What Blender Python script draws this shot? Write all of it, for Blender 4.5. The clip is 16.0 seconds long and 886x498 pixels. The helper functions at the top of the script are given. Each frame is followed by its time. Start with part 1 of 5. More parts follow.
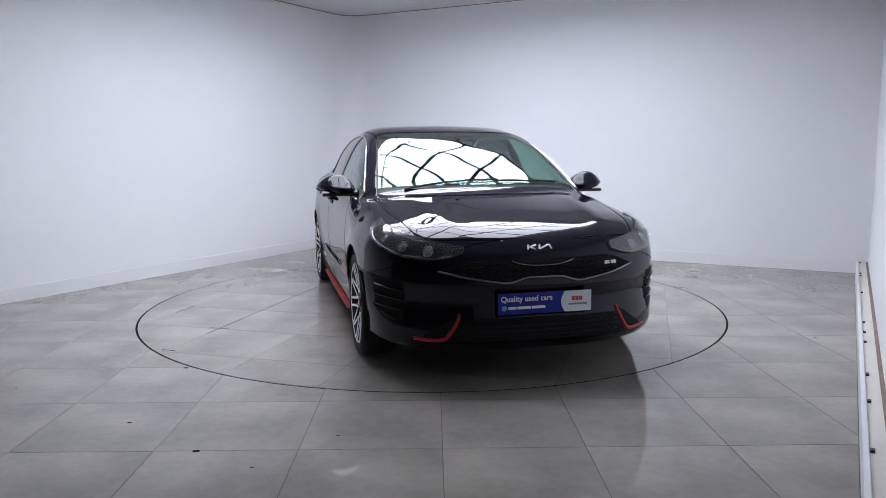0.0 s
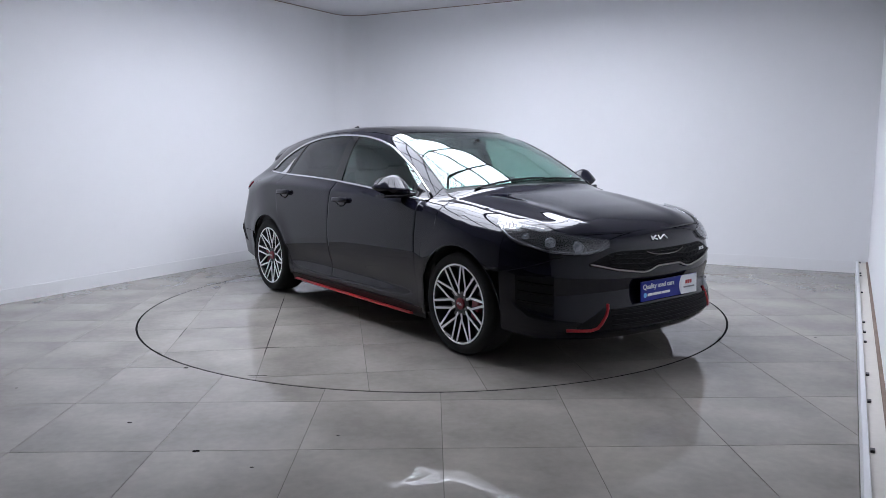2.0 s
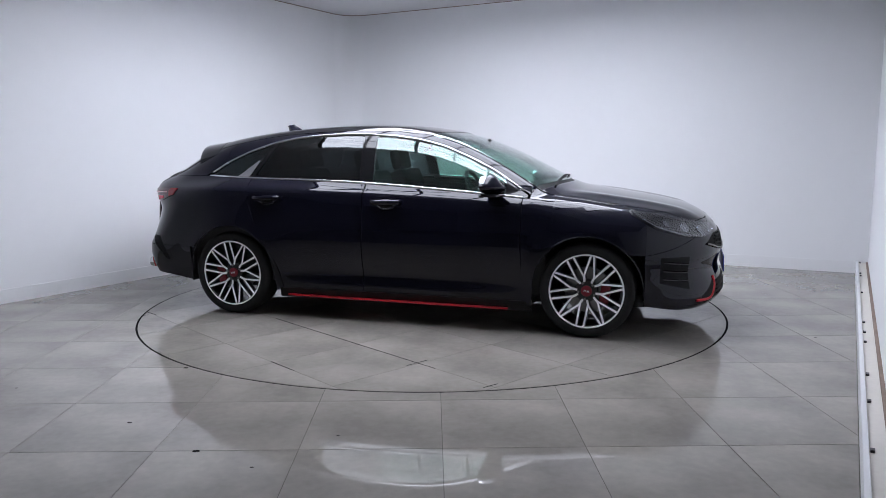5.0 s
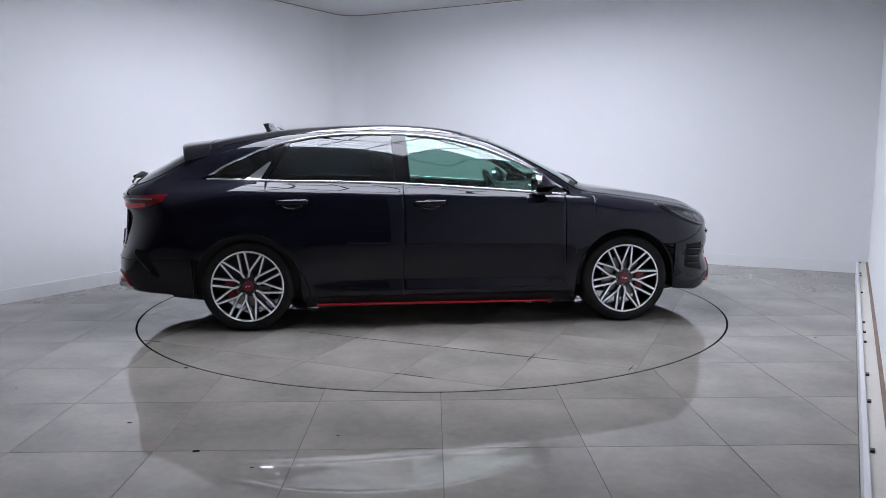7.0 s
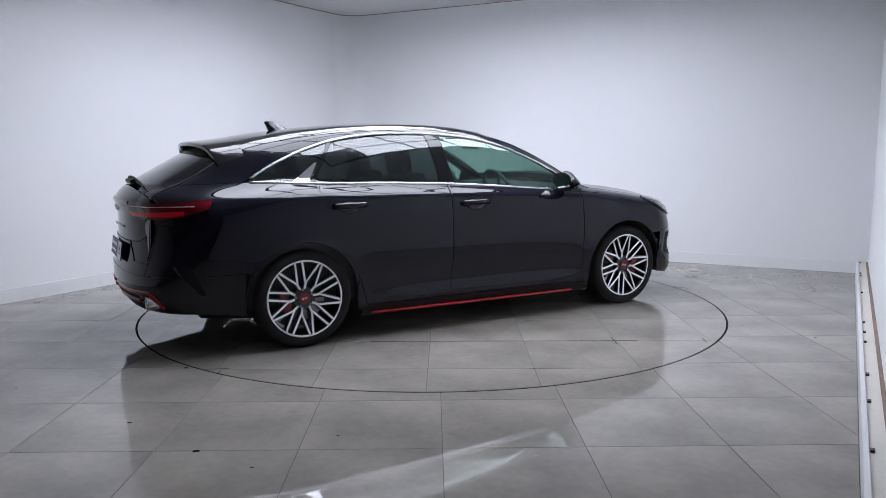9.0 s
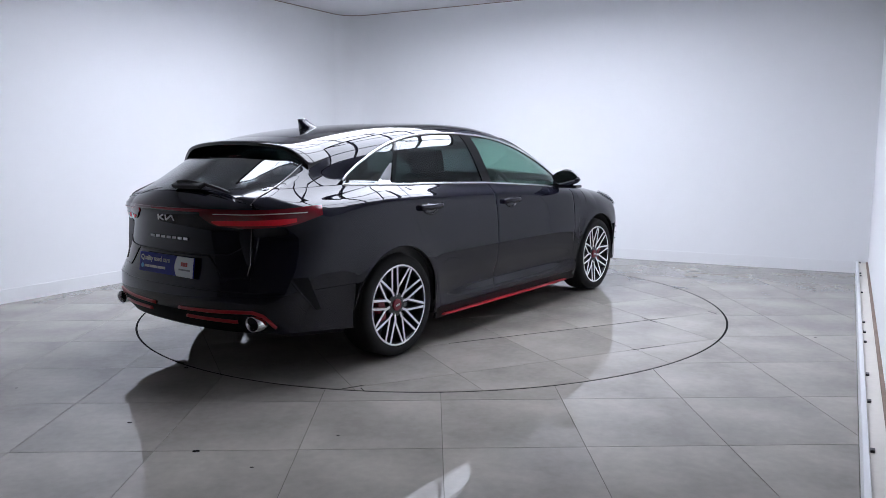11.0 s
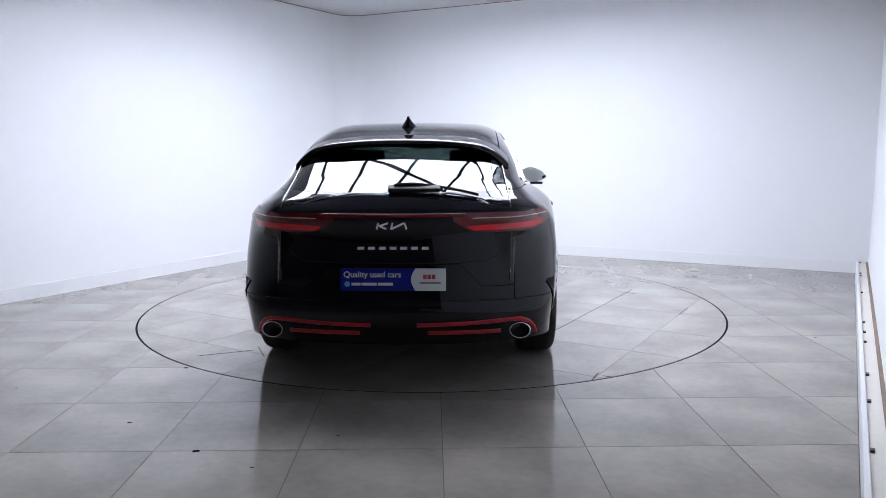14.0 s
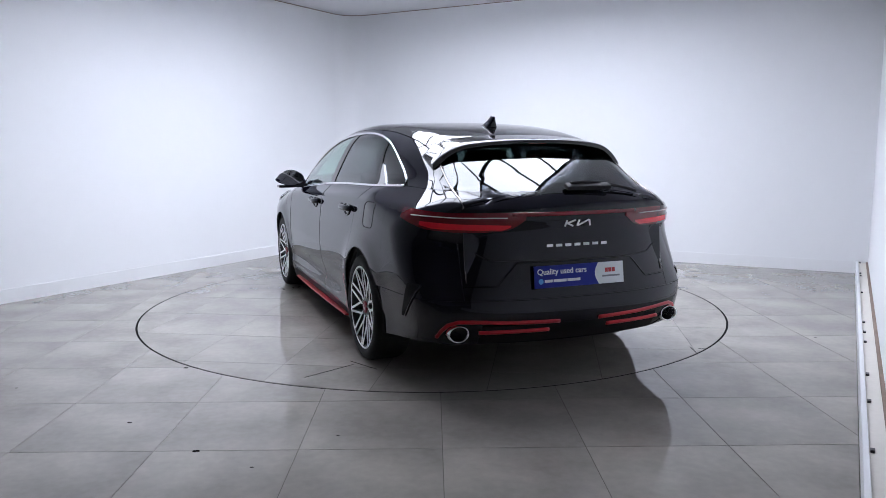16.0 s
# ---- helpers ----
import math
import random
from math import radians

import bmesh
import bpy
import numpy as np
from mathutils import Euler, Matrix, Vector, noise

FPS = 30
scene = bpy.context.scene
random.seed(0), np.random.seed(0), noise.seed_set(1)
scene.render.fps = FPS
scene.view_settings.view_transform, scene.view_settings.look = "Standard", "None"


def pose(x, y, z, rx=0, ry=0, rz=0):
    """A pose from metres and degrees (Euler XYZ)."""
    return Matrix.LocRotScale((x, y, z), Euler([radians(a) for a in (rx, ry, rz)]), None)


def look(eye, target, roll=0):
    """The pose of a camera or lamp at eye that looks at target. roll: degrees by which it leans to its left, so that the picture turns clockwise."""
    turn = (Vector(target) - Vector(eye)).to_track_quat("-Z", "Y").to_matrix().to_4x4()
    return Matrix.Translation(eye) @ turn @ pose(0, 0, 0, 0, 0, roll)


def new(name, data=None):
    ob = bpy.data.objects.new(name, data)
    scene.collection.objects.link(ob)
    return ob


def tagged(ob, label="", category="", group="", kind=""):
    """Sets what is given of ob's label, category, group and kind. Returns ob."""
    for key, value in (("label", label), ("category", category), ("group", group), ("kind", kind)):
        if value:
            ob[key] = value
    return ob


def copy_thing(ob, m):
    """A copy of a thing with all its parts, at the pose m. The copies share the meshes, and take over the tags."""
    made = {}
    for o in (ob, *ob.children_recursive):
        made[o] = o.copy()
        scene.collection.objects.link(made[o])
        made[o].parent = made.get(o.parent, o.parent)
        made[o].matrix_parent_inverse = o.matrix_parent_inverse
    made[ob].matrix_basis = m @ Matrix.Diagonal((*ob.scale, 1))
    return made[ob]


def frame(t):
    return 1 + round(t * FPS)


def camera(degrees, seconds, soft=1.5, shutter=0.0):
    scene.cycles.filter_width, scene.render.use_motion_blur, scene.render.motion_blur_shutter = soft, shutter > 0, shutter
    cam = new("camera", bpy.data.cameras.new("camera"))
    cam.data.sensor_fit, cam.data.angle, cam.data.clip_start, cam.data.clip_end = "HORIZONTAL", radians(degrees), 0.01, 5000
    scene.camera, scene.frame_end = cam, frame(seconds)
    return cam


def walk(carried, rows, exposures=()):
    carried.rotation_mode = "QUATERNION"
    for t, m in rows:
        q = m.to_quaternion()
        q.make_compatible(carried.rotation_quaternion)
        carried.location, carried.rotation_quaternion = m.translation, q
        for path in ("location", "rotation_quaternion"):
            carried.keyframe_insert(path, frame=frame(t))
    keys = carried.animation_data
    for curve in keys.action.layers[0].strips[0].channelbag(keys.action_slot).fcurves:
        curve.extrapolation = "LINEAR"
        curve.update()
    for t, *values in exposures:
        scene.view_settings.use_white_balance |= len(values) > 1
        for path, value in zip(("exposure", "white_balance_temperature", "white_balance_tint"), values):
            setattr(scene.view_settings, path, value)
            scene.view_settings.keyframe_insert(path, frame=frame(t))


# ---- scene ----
# ---- camera: fixed on its stand, beside the right-hand wall ----
EYE = Vector((0.0, -5.939, 1.2516))
YAW, PITCH, ROLL = radians(0.7792), radians(-7.7971), -0.2601
AIM = EYE + Vector((math.sin(YAW) * math.cos(PITCH), math.cos(YAW) * math.cos(PITCH), math.sin(PITCH)))
cam = camera(61.27, 16.0, soft=0.55)
walk(cam, [(0.0, look(EYE, AIM, ROLL)), (16.0, look(EYE, AIM, ROLL))],
     exposures=[(0.0, -0.36, 6250, 17), (9.2, -0.36, 6250, 17), (11.5, -0.04, 6150, 17), (13.0, 0.03, 6150, 17), (14.0, 0.09, 6150, 17), (14.8, 0.06, 6150, 17), (16.0, -0.06, 6150, 17)])

# ---- world: the hall beyond the booth is dark ----
world = bpy.data.worlds.new("dim_hall")
world.use_nodes = True
world.node_tree.nodes["Background"].inputs[0].default_value = (0.6, 0.68, 0.8, 1)
world.node_tree.nodes["Background"].inputs[1].default_value = 0.004
scene.world = world

PANEL_STRENGTH = 13.5          # the glowing ceiling panels over the turntable
TABLE_R = 2.219                # turntable radius
CEIL = 2.91
GRID_TURN = -29.5             # tiles on the turntable, against the car's axis


def table_angle(t):
    """Degrees by which turntable and car have turned at t seconds."""
    return -76.97 + 11.7125 * t + 0.0058 * (t - 8) ** 2


# ---- materials ----
def nodes_of(name):
    m = bpy.data.materials.new(name)
    m.use_nodes = True
    return m, m.node_tree.nodes, m.node_tree.links, m.node_tree.nodes["Principled BSDF"]


def plain(name, color, rough=0.5, metal=0.0, coat=0.0, spec=0.5, noise_scale=0.0, amount=0.1, bump=0.0, bump_scale=200.0, emit=0.0):
    """A principled material with two scales of noise in its colour and an optional fine bump."""
    m, n, l, b = nodes_of(name)
    b.inputs["Base Color"].default_value = (*color, 1)
    b.inputs["Roughness"].default_value = rough
    b.inputs["Metallic"].default_value = metal
    b.inputs["Coat Weight"].default_value = coat
    b.inputs["Coat Roughness"].default_value = 0.02
    b.inputs["Specular IOR Level"].default_value = spec
    if emit:
        b.inputs["Emission Color"].default_value = (*color, 1)
        b.inputs["Emission Strength"].default_value = emit
    if noise_scale or bump:
        tc = n.new("ShaderNodeTexCoord")
    if noise_scale:
        a, c, mix = n.new("ShaderNodeTexNoise"), n.new("ShaderNodeTexNoise"), n.new("ShaderNodeMix")
        a.inputs["Scale"].default_value, a.inputs["Detail"].default_value = noise_scale, 6
        c.inputs["Scale"].default_value, c.inputs["Detail"].default_value = noise_scale * 9, 4
        add = n.new("ShaderNodeMath")
        add.operation = "ADD"
        half = n.new("ShaderNodeMath")
        half.operation = "MULTIPLY"
        half.inputs[1].default_value = 0.5
        mix.data_type = "RGBA"
        lo, hi = [max(0, v * (1 - amount)) for v in color], [min(1, v * (1 + amount)) for v in color]
        mix.inputs["A"].default_value, mix.inputs["B"].default_value = (*lo, 1), (*hi, 1)
        for t in (a, c):
            l.new(tc.outputs["Object"], t.inputs["Vector"])
        l.new(a.outputs["Fac"], add.inputs[0]), l.new(c.outputs["Fac"], add.inputs[1])
        l.new(add.outputs[0], half.inputs[0]), l.new(half.outputs[0], mix.inputs["Factor"])
        l.new(mix.outputs["Result"], b.inputs["Base Color"])
    if bump:
        t, bp = n.new("ShaderNodeTexNoise"), n.new("ShaderNodeBump")
        t.inputs["Scale"].default_value, t.inputs["Detail"].default_value = bump_scale, 3
        bp.inputs["Strength"].default_value, bp.inputs["Distance"].default_value = bump, 0.002
        l.new(tc.outputs["Object"], t.inputs["Vector"])
        l.new(t.outputs["Fac"], bp.inputs["Height"]), l.new(bp.outputs["Normal"], b.inputs["Normal"])
    return m


def tile_material():
    """Polished grey porcelain: each tile a little different, cloudy, with faint scuffs in the gloss."""
    m, n, l, b = nodes_of("porcelain_tile")
    tc, info = n.new("ShaderNodeTexCoord"), n.new("ShaderNodeObjectInfo")
    cloud, fine, scuff = (n.new("ShaderNodeTexNoise") for _ in range(3))
    for t, s, d in ((cloud, 2.3, 6), (fine, 26, 5), (scuff, 3.0, 3)):
        t.inputs["Scale"].default_value, t.inputs["Detail"].default_value = s, d
    shift = n.new("ShaderNodeVectorMath")
    shift.operation = "MULTIPLY_ADD"
    shift.inputs[1].default_value = (1, 1, 1)
    l.new(tc.outputs["Object"], shift.inputs[0]), l.new(info.outputs["Random"], shift.inputs[2])
    l.new(shift.outputs[0], cloud.inputs["Vector"]), l.new(shift.outputs[0], fine.inputs["Vector"])
    l.new(tc.outputs["Object"], scuff.inputs["Vector"])
    ramp = n.new("ShaderNodeValToRGB")
    ramp.color_ramp.elements[0].position, ramp.color_ramp.elements[0].color = 0.32, (0.200, 0.186, 0.166, 1)
    ramp.color_ramp.elements[1].position, ramp.color_ramp.elements[1].color = 0.72, (0.322, 0.300, 0.266, 1)
    mix = n.new("ShaderNodeMix")
    mix.inputs["Factor"].default_value = 0.22
    l.new(cloud.outputs["Fac"], mix.inputs["A"]), l.new(fine.outputs["Fac"], mix.inputs["B"])
    l.new(mix.outputs["Result"], ramp.inputs["Fac"])
    hsv = n.new("ShaderNodeHueSaturation")
    val = n.new("ShaderNodeMapRange")
    val.inputs["To Min"].default_value, val.inputs["To Max"].default_value = 0.97, 1.03
    l.new(info.outputs["Random"], val.inputs["Value"]), l.new(val.outputs["Result"], hsv.inputs["Value"])
    l.new(ramp.outputs["Color"], hsv.inputs["Color"]), l.new(hsv.outputs["Color"], b.inputs["Base Color"])
    rough = n.new("ShaderNodeMapRange")
    rough.inputs["From Min"].default_value, rough.inputs["From Max"].default_value = 0.35, 0.75
    rough.inputs["To Min"].default_value, rough.inputs["To Max"].default_value = 0.010, 0.032
    l.new(scuff.outputs["Fac"], rough.inputs["Value"]), l.new(rough.outputs["Result"], b.inputs["Roughness"])
    b.inputs["Specular IOR Level"].default_value = 0.43
    return m


M_WALL = plain("white_wall_paint", (0.73, 0.737, 0.75), 0.62, noise_scale=0.8, amount=0.025, bump=0.08, bump_scale=90)
M_CEIL = plain("white_ceiling_paint", (0.70, 0.705, 0.735), 0.7, noise_scale=1.2, amount=0.03, bump=0.1, bump_scale=60)
# lightened grey of the unseen hall, lifts reflections on the car
M_HALL = plain("hall_bounce_grey", (0.48, 0.485, 0.51), 0.9, noise_scale=2, amount=0.3)
M_TILE = tile_material()
M_GROUT = plain("grout", (0.10, 0.092, 0.080), 0.9, spec=0.2, noise_scale=6, amount=0.3, bump=0.2)
M_SHADE_DIRT = plain("gap_shade_and_dirt", (0.006, 0.006, 0.006), 0.9, spec=0.0, noise_scale=9, amount=0.4)
M_SKIRT = plain("white_gloss_board", (0.70, 0.705, 0.715), 0.4, noise_scale=1.5, amount=0.04)
M_LEDGE = plain("cream_board", (0.62, 0.59, 0.54), 0.55, noise_scale=4, amount=0.12, bump=0.1)
M_RUST_SHADE = plain("brown_scuff_and_gap_shade", (0.22, 0.16, 0.125), 0.8, noise_scale=9, amount=0.6)
M_BLACKP = plain("black_plastic", (0.015, 0.015, 0.016), 0.4, noise_scale=12, amount=0.2)
M_PANEL = plain("glowing_diffuser", (0.88, 0.935, 1.0), 0.5, emit=PANEL_STRENGTH)
M_BAR = plain("black_grid_bar", (0.012, 0.012, 0.013), 0.6, noise_scale=8, amount=0.2)


# ---- mesh helpers ----
def part(name, bm, material, parent=None, label="", smooth=False):
    me = bpy.data.meshes.new(name)
    bm.to_mesh(me)
    bm.free()
    return part_of(name, me, material, parent, label, smooth)


def part_of(name, me, material, parent=None, label="", smooth=False):
    for m in (material if isinstance(material, (list, tuple)) else [material]):
        me.materials.append(m)
    if smooth:
        me.shade_smooth()
    ob = new(name, me)
    ob.parent = parent
    if label:
        ob["label"] = label
    return ob


def box(bm, m, sx, sy, sz, bevel=0.0, seg=2):
    """A bevelled box of that size, centred on the pose m."""
    r = bmesh.ops.create_cube(bm, size=1.0, matrix=m @ Matrix.Diagonal((sx, sy, sz, 1)))
    if bevel:
        edges = {e for v in r["verts"] for e in v.link_edges}
        bmesh.ops.bevel(bm, geom=list(edges), offset=bevel, segments=seg, affect="EDGES", profile=0.7)
    return r


def box_bm(m, sx, sy, sz, bevel=0.0):
    bm = bmesh.new()
    box(bm, m, sx, sy, sz, bevel)
    return bm


def prism(bm, pts, z0, z1):
    """A solid from a plan polygon between two heights."""
    lo = [bm.verts.new((x, y, z0)) for x, y in pts]
    hi = [bm.verts.new((x, y, z1)) for x, y in pts]
    bm.faces.new(lo[::-1]), bm.faces.new(hi)
    for i in range(len(pts)):
        j = (i + 1) % len(pts)
        bm.faces.new((lo[i], lo[j], hi[j], hi[i]))


# ---- the booth ----
CORNER, CORNER_R = Vector((-1.081, 4.010)), Vector((4.155, 1.271))
D_LEFT = Vector((math.cos(radians(58.34)), math.sin(radians(58.34))))
D_BACK = (CORNER_R - CORNER).normalized()
D_RIGHT = Vector((math.cos(radians(60.77)), math.sin(radians(60.77))))
N_RIGHT = Vector((D_RIGHT.y, -D_RIGHT.x))
WALL_T, LEDGE_W, LEDGE_H = 0.12, 0.105, 0.11
FILLET = 0.30
A_LEFT = CORNER - D_LEFT * 9.5
A_RIGHT = CORNER_R - D_RIGHT * 8.0 + N_RIGHT * LEDGE_W


def corner_arc(r, steps=14):
    """Points of the rounded corner between left and back wall, offset outwards for r below FILLET."""
    ang = math.acos(max(-1, min(1, (-D_LEFT).dot(D_BACK))))
    bis = (-D_LEFT + D_BACK).normalized()
    centre = CORNER + bis * (FILLET / math.sin(ang / 2))
    n0, n1 = Vector((-D_LEFT.y, D_LEFT.x)), Vector((-D_BACK.y, D_BACK.x))
    a0, a1 = math.atan2(n0.y, n0.x), math.atan2(n1.y, n1.x)
    if a1 - a0 > math.pi:
        a1 -= 2 * math.pi
    if a0 - a1 > math.pi:
        a1 += 2 * math.pi
    return [centre + r * Vector((math.cos(a0 + (a1 - a0) * i / steps), math.sin(a0 + (a1 - a0) * i / steps))) for i in range(steps + 1)]


def strip(name, inner, outer, z0, z1, mat, label, cat):
    """A standing band of wall between two plan lines of equal length."""
    bm = bmesh.new()
    rows = [[bm.verts.new((p.x, p.y, z)) for p in line] for line, z in ((inner, z0), (inner, z1), (outer, z1), (outer, z0))]
    for k in range(4):
        a, b = rows[k], rows[(k + 1) % 4]
        for i in range(len(inner) - 1):
            bm.faces.new((a[i], a[i + 1], b[i + 1], b[i]))
    for i in (0, -1):
        bm.faces.new([r[i] for r in rows])
    bmesh.ops.recalc_face_normals(bm, faces=bm.faces)
    ob = part(name, bm, mat, smooth=False)
    ob.data.shade_smooth()
    ob.data.set_sharp_from_angle(angle=radians(30))
    return tagged(ob, label, cat, kind="structure")


NL, NB = Vector((-D_LEFT.y, D_LEFT.x)), Vector((-D_BACK.y, D_BACK.x))
arc_in, arc_out = corner_arc(FILLET), corner_arc(FILLET + WALL_T)
strip("wall_west", [A_LEFT, arc_in[0]], [A_LEFT + NL * WALL_T, arc_out[0]], 0, CEIL + 0.1, M_WALL, "plain white painted studio wall", "wall")
END_BACK = CORNER_R + N_RIGHT * 0.5
strip("wall_north", arc_in + [END_BACK], arc_out + [END_BACK + NB * WALL_T], 0, CEIL + 0.1, M_WALL, "plain white studio wall with a rounded corner", "wall")
b_in, b_sk = corner_arc(FILLET - 0.001), corner_arc(FILLET - 0.014)
strip("baseboard", [A_LEFT - NL * 0.014] + b_sk + [CORNER_R - NB * 0.014 + N_RIGHT * 0.01], [A_LEFT - NL * 0.001] + b_in + [CORNER_R - NB * 0.001 + N_RIGHT * 0.01],
      0.0, 0.115, M_SKIRT, "white painted skirting board along the wall", "skirting board")
strip("wall_east", [A_RIGHT, CORNER_R + N_RIGHT * LEDGE_W], [A_RIGHT + N_RIGHT * WALL_T, CORNER_R + N_RIGHT * (LEDGE_W + WALL_T)],
      0, CEIL + 0.1, M_WALL, "white studio wall beside the camera", "wall")

# dark strip put in for the shadow line under the ceiling
t_in, t_out = corner_arc(FILLET - 0.006), corner_arc(FILLET - 0.001)
strip("trim", [A_LEFT - NL * 0.006] + t_in + [CORNER_R - NB * 0.006 + N_RIGHT * 0.01], [A_LEFT - NL * 0.001] + t_out + [CORNER_R - NB * 0.001 + N_RIGHT * 0.01],
      CEIL - 0.008, CEIL - 0.001, M_RUST_SHADE, "thin dark strip for the shade between wall and ceiling", "trim")

# low ledge along the right-hand wall: white face board, cream top, clips and a scuffed back edge
ledge = tagged(new("wall_ledge"), "low white ledge with a cream top along the wall", "ledge", kind="structure")


def along(d, side, z):
    p = CORNER_R - D_RIGHT * d + N_RIGHT * side
    return Matrix.Translation((p.x, p.y, z)) @ Matrix.Rotation(math.atan2(D_RIGHT.y, D_RIGHT.x), 4, "Z")


part("face_board", box_bm(along(4.45, 0.011, LEDGE_H / 2 + 0.006), 8.88, 0.022, LEDGE_H + 0.012, 0.004), M_SKIRT, ledge, "white glossy face board")
part("top_board", box_bm(along(4.45, 0.023 + (LEDGE_W - 0.042) / 2, LEDGE_H - 0.01), 8.86, LEDGE_W - 0.042, 0.02, 0.002), M_LEDGE, ledge, "cream top board with dirt")
part("back_edge", box_bm(along(4.45, LEDGE_W - 0.0095, LEDGE_H / 2 + 0.003), 8.86, 0.018, LEDGE_H + 0.006), M_RUST_SHADE, ledge, "brown scuffed edge")
for d, w in ((0.06, 0.05), (0.75, 0.018), (0.9, 0.015), (1.75, 0.03), (2.87, 0.02), (3.16, 0.03), (3.42, 0.022), (4.13, 0.035), (4.58, 0.03), (5.2, 0.03), (6.0, 0.03)):
    bm = box_bm(along(d, 0.034, LEDGE_H + 0.004), w, 0.016, 0.012, 0.002)
    part("clip", bm, M_BLACKP, ledge, "black plastic clip")

# unseen hall added behind the camera closes the place; its grey bounces light back
hall = [A_LEFT + NL * WALL_T, Vector((-8.0, -4.2)), Vector((-8.0, -12.5)), Vector((6.5, -12.5)), Vector((6.5, -7.0)), A_RIGHT + N_RIGHT * WALL_T]
strip("wall_south", hall, [p + (p - Vector((0, -4))).normalized() * 0.12 for p in hall], 0, CEIL + 0.11, M_HALL, "unseen grey hall walls, lightened to bounce light back", "wall")

bm = bmesh.new()
prism(bm, [(-4.6, -3.2), (4.6, -3.2), (5.5, 5.5), (-4.6, 5.5)], CEIL, CEIL + 0.08)
tagged(part("ceiling", bm, M_CEIL), "flat white painted ceiling", "ceiling", kind="structure")
bm = bmesh.new()
prism(bm, [(-9, -13.5), (8, -13.5), (8, 6.5), (-9, 6.5)], CEIL + 0.1, CEIL + 0.18)
tagged(part("hall_ceiling", bm, M_HALL), "unseen grey hall ceiling, lightened to bounce light back", "ceiling", kind="structure")

# ---- glowing ceiling panels in a black grid ----
PANEL_TURN, PANEL_C, PANEL_U, PANEL_V = -30.0, Vector((0.002, -0.117)), 2.9, 3.0
CELLS_U, CELLS_V, PANEL_Z = 5, 5, 2.86
light_box = tagged(new("ceiling_light"), "large glowing white ceiling panels in a black grid", "ceiling light")
light_box.matrix_basis = pose(PANEL_C.x, PANEL_C.y, PANEL_Z, 0, 0, PANEL_TURN)
cu, cv = PANEL_U / CELLS_U, PANEL_V / CELLS_V
diffuser_bm = box_bm(Matrix(), cu - 0.004, cv - 0.004, 0.012)
diffuser = bpy.data.meshes.new("diffuser")
diffuser_bm.to_mesh(diffuser)
diffuser_bm.free()
diffuser.materials.append(M_PANEL)
for i in range(CELLS_U):
    for j in range(CELLS_V):
        if (i, j) == (CELLS_U - 1, 0):      # one panel is out
            continue
        ob = new("diffuser", diffuser)
        ob.parent = light_box
        ob.location = ((i + 0.5) * cu - PANEL_U / 2, (j + 0.5) * cv - PANEL_V / 2, 0)
for i in range(CELLS_U + 1):
    part("grid_bar", box_bm(pose(i * cu - PANEL_U / 2, 0, -0.016), 0.035, PANEL_V + 0.035, 0.036, 0.004), M_BAR, light_box)
for j in range(CELLS_V + 1):
    part("grid_bar", box_bm(pose(0, j * cv - PANEL_V / 2, -0.018), PANEL_U + 0.03, 0.033, 0.032, 0.004), M_BAR, light_box)


# ---- floor ----
def clip_poly(poly, a, b, c):
    """The part of a convex polygon where a x + b y <= c."""
    out = []
    for i, p in enumerate(poly):
        q = poly[(i + 1) % len(poly)]
        fp, fq = a * p[0] + b * p[1] - c, a * q[0] + b * q[1] - c
        if fp <= 0:
            out.append(p)
        if fp * fq < 0:
            s = fp / (fp - fq)
            out.append((p[0] + (q[0] - p[0]) * s, p[1] + (q[1] - p[1]) * s))
    return out


SEG = 144
RING = [(math.cos(2 * math.pi * i / SEG), math.sin(2 * math.pi * i / SEG)) for i in range(SEG)]


def tile_mesh(name, polys, depth=0.01):
    """A tile whose top is made of convex pieces; its outer edges go down by depth."""
    bm = bmesh.new()
    for poly in polys:
        if len(poly) > 2:
            vs = [bm.verts.new((x, y, 0)) for x, y in poly]
            bm.faces.new(vs)
    bmesh.ops.remove_doubles(bm, verts=bm.verts, dist=1e-4)
    rim = [e for e in bm.edges if len(e.link_faces) == 1]
    ext = bmesh.ops.extrude_edge_only(bm, edges=rim)
    for v in ext["geom"]:
        if isinstance(v, bmesh.types.BMVert):
            v.co.z -= depth
    bmesh.ops.recalc_face_normals(bm, faces=bm.faces)
    me = bpy.data.meshes.new(name)
    bm.to_mesh(me)
    bm.free()
    me.materials.append(M_TILE)
    return me


PITCH_T, JOINT = 0.602, 0.0035
TX, TY = 0.035, -2.95
HOLE = TABLE_R + 0.0145


def square(x, y):
    h = PITCH_T / 2 - JOINT / 2
    return [(x - h, y - h), (x + h, y - h), (x + h, y + h), (x - h, y + h)]


def room_clip(poly):
    """Cut a tile at the booth's walls."""
    for d, p, n in ((D_LEFT, A_LEFT, NL), (D_BACK, CORNER, NB)):
        poly = clip_poly(poly, n.x, n.y, n.dot(p) - 0.002)
        if len(poly) < 3:
            return []
    return clip_poly(poly, N_RIGHT.x, N_RIGHT.y, N_RIGHT.dot(CORNER_R) - 0.003)


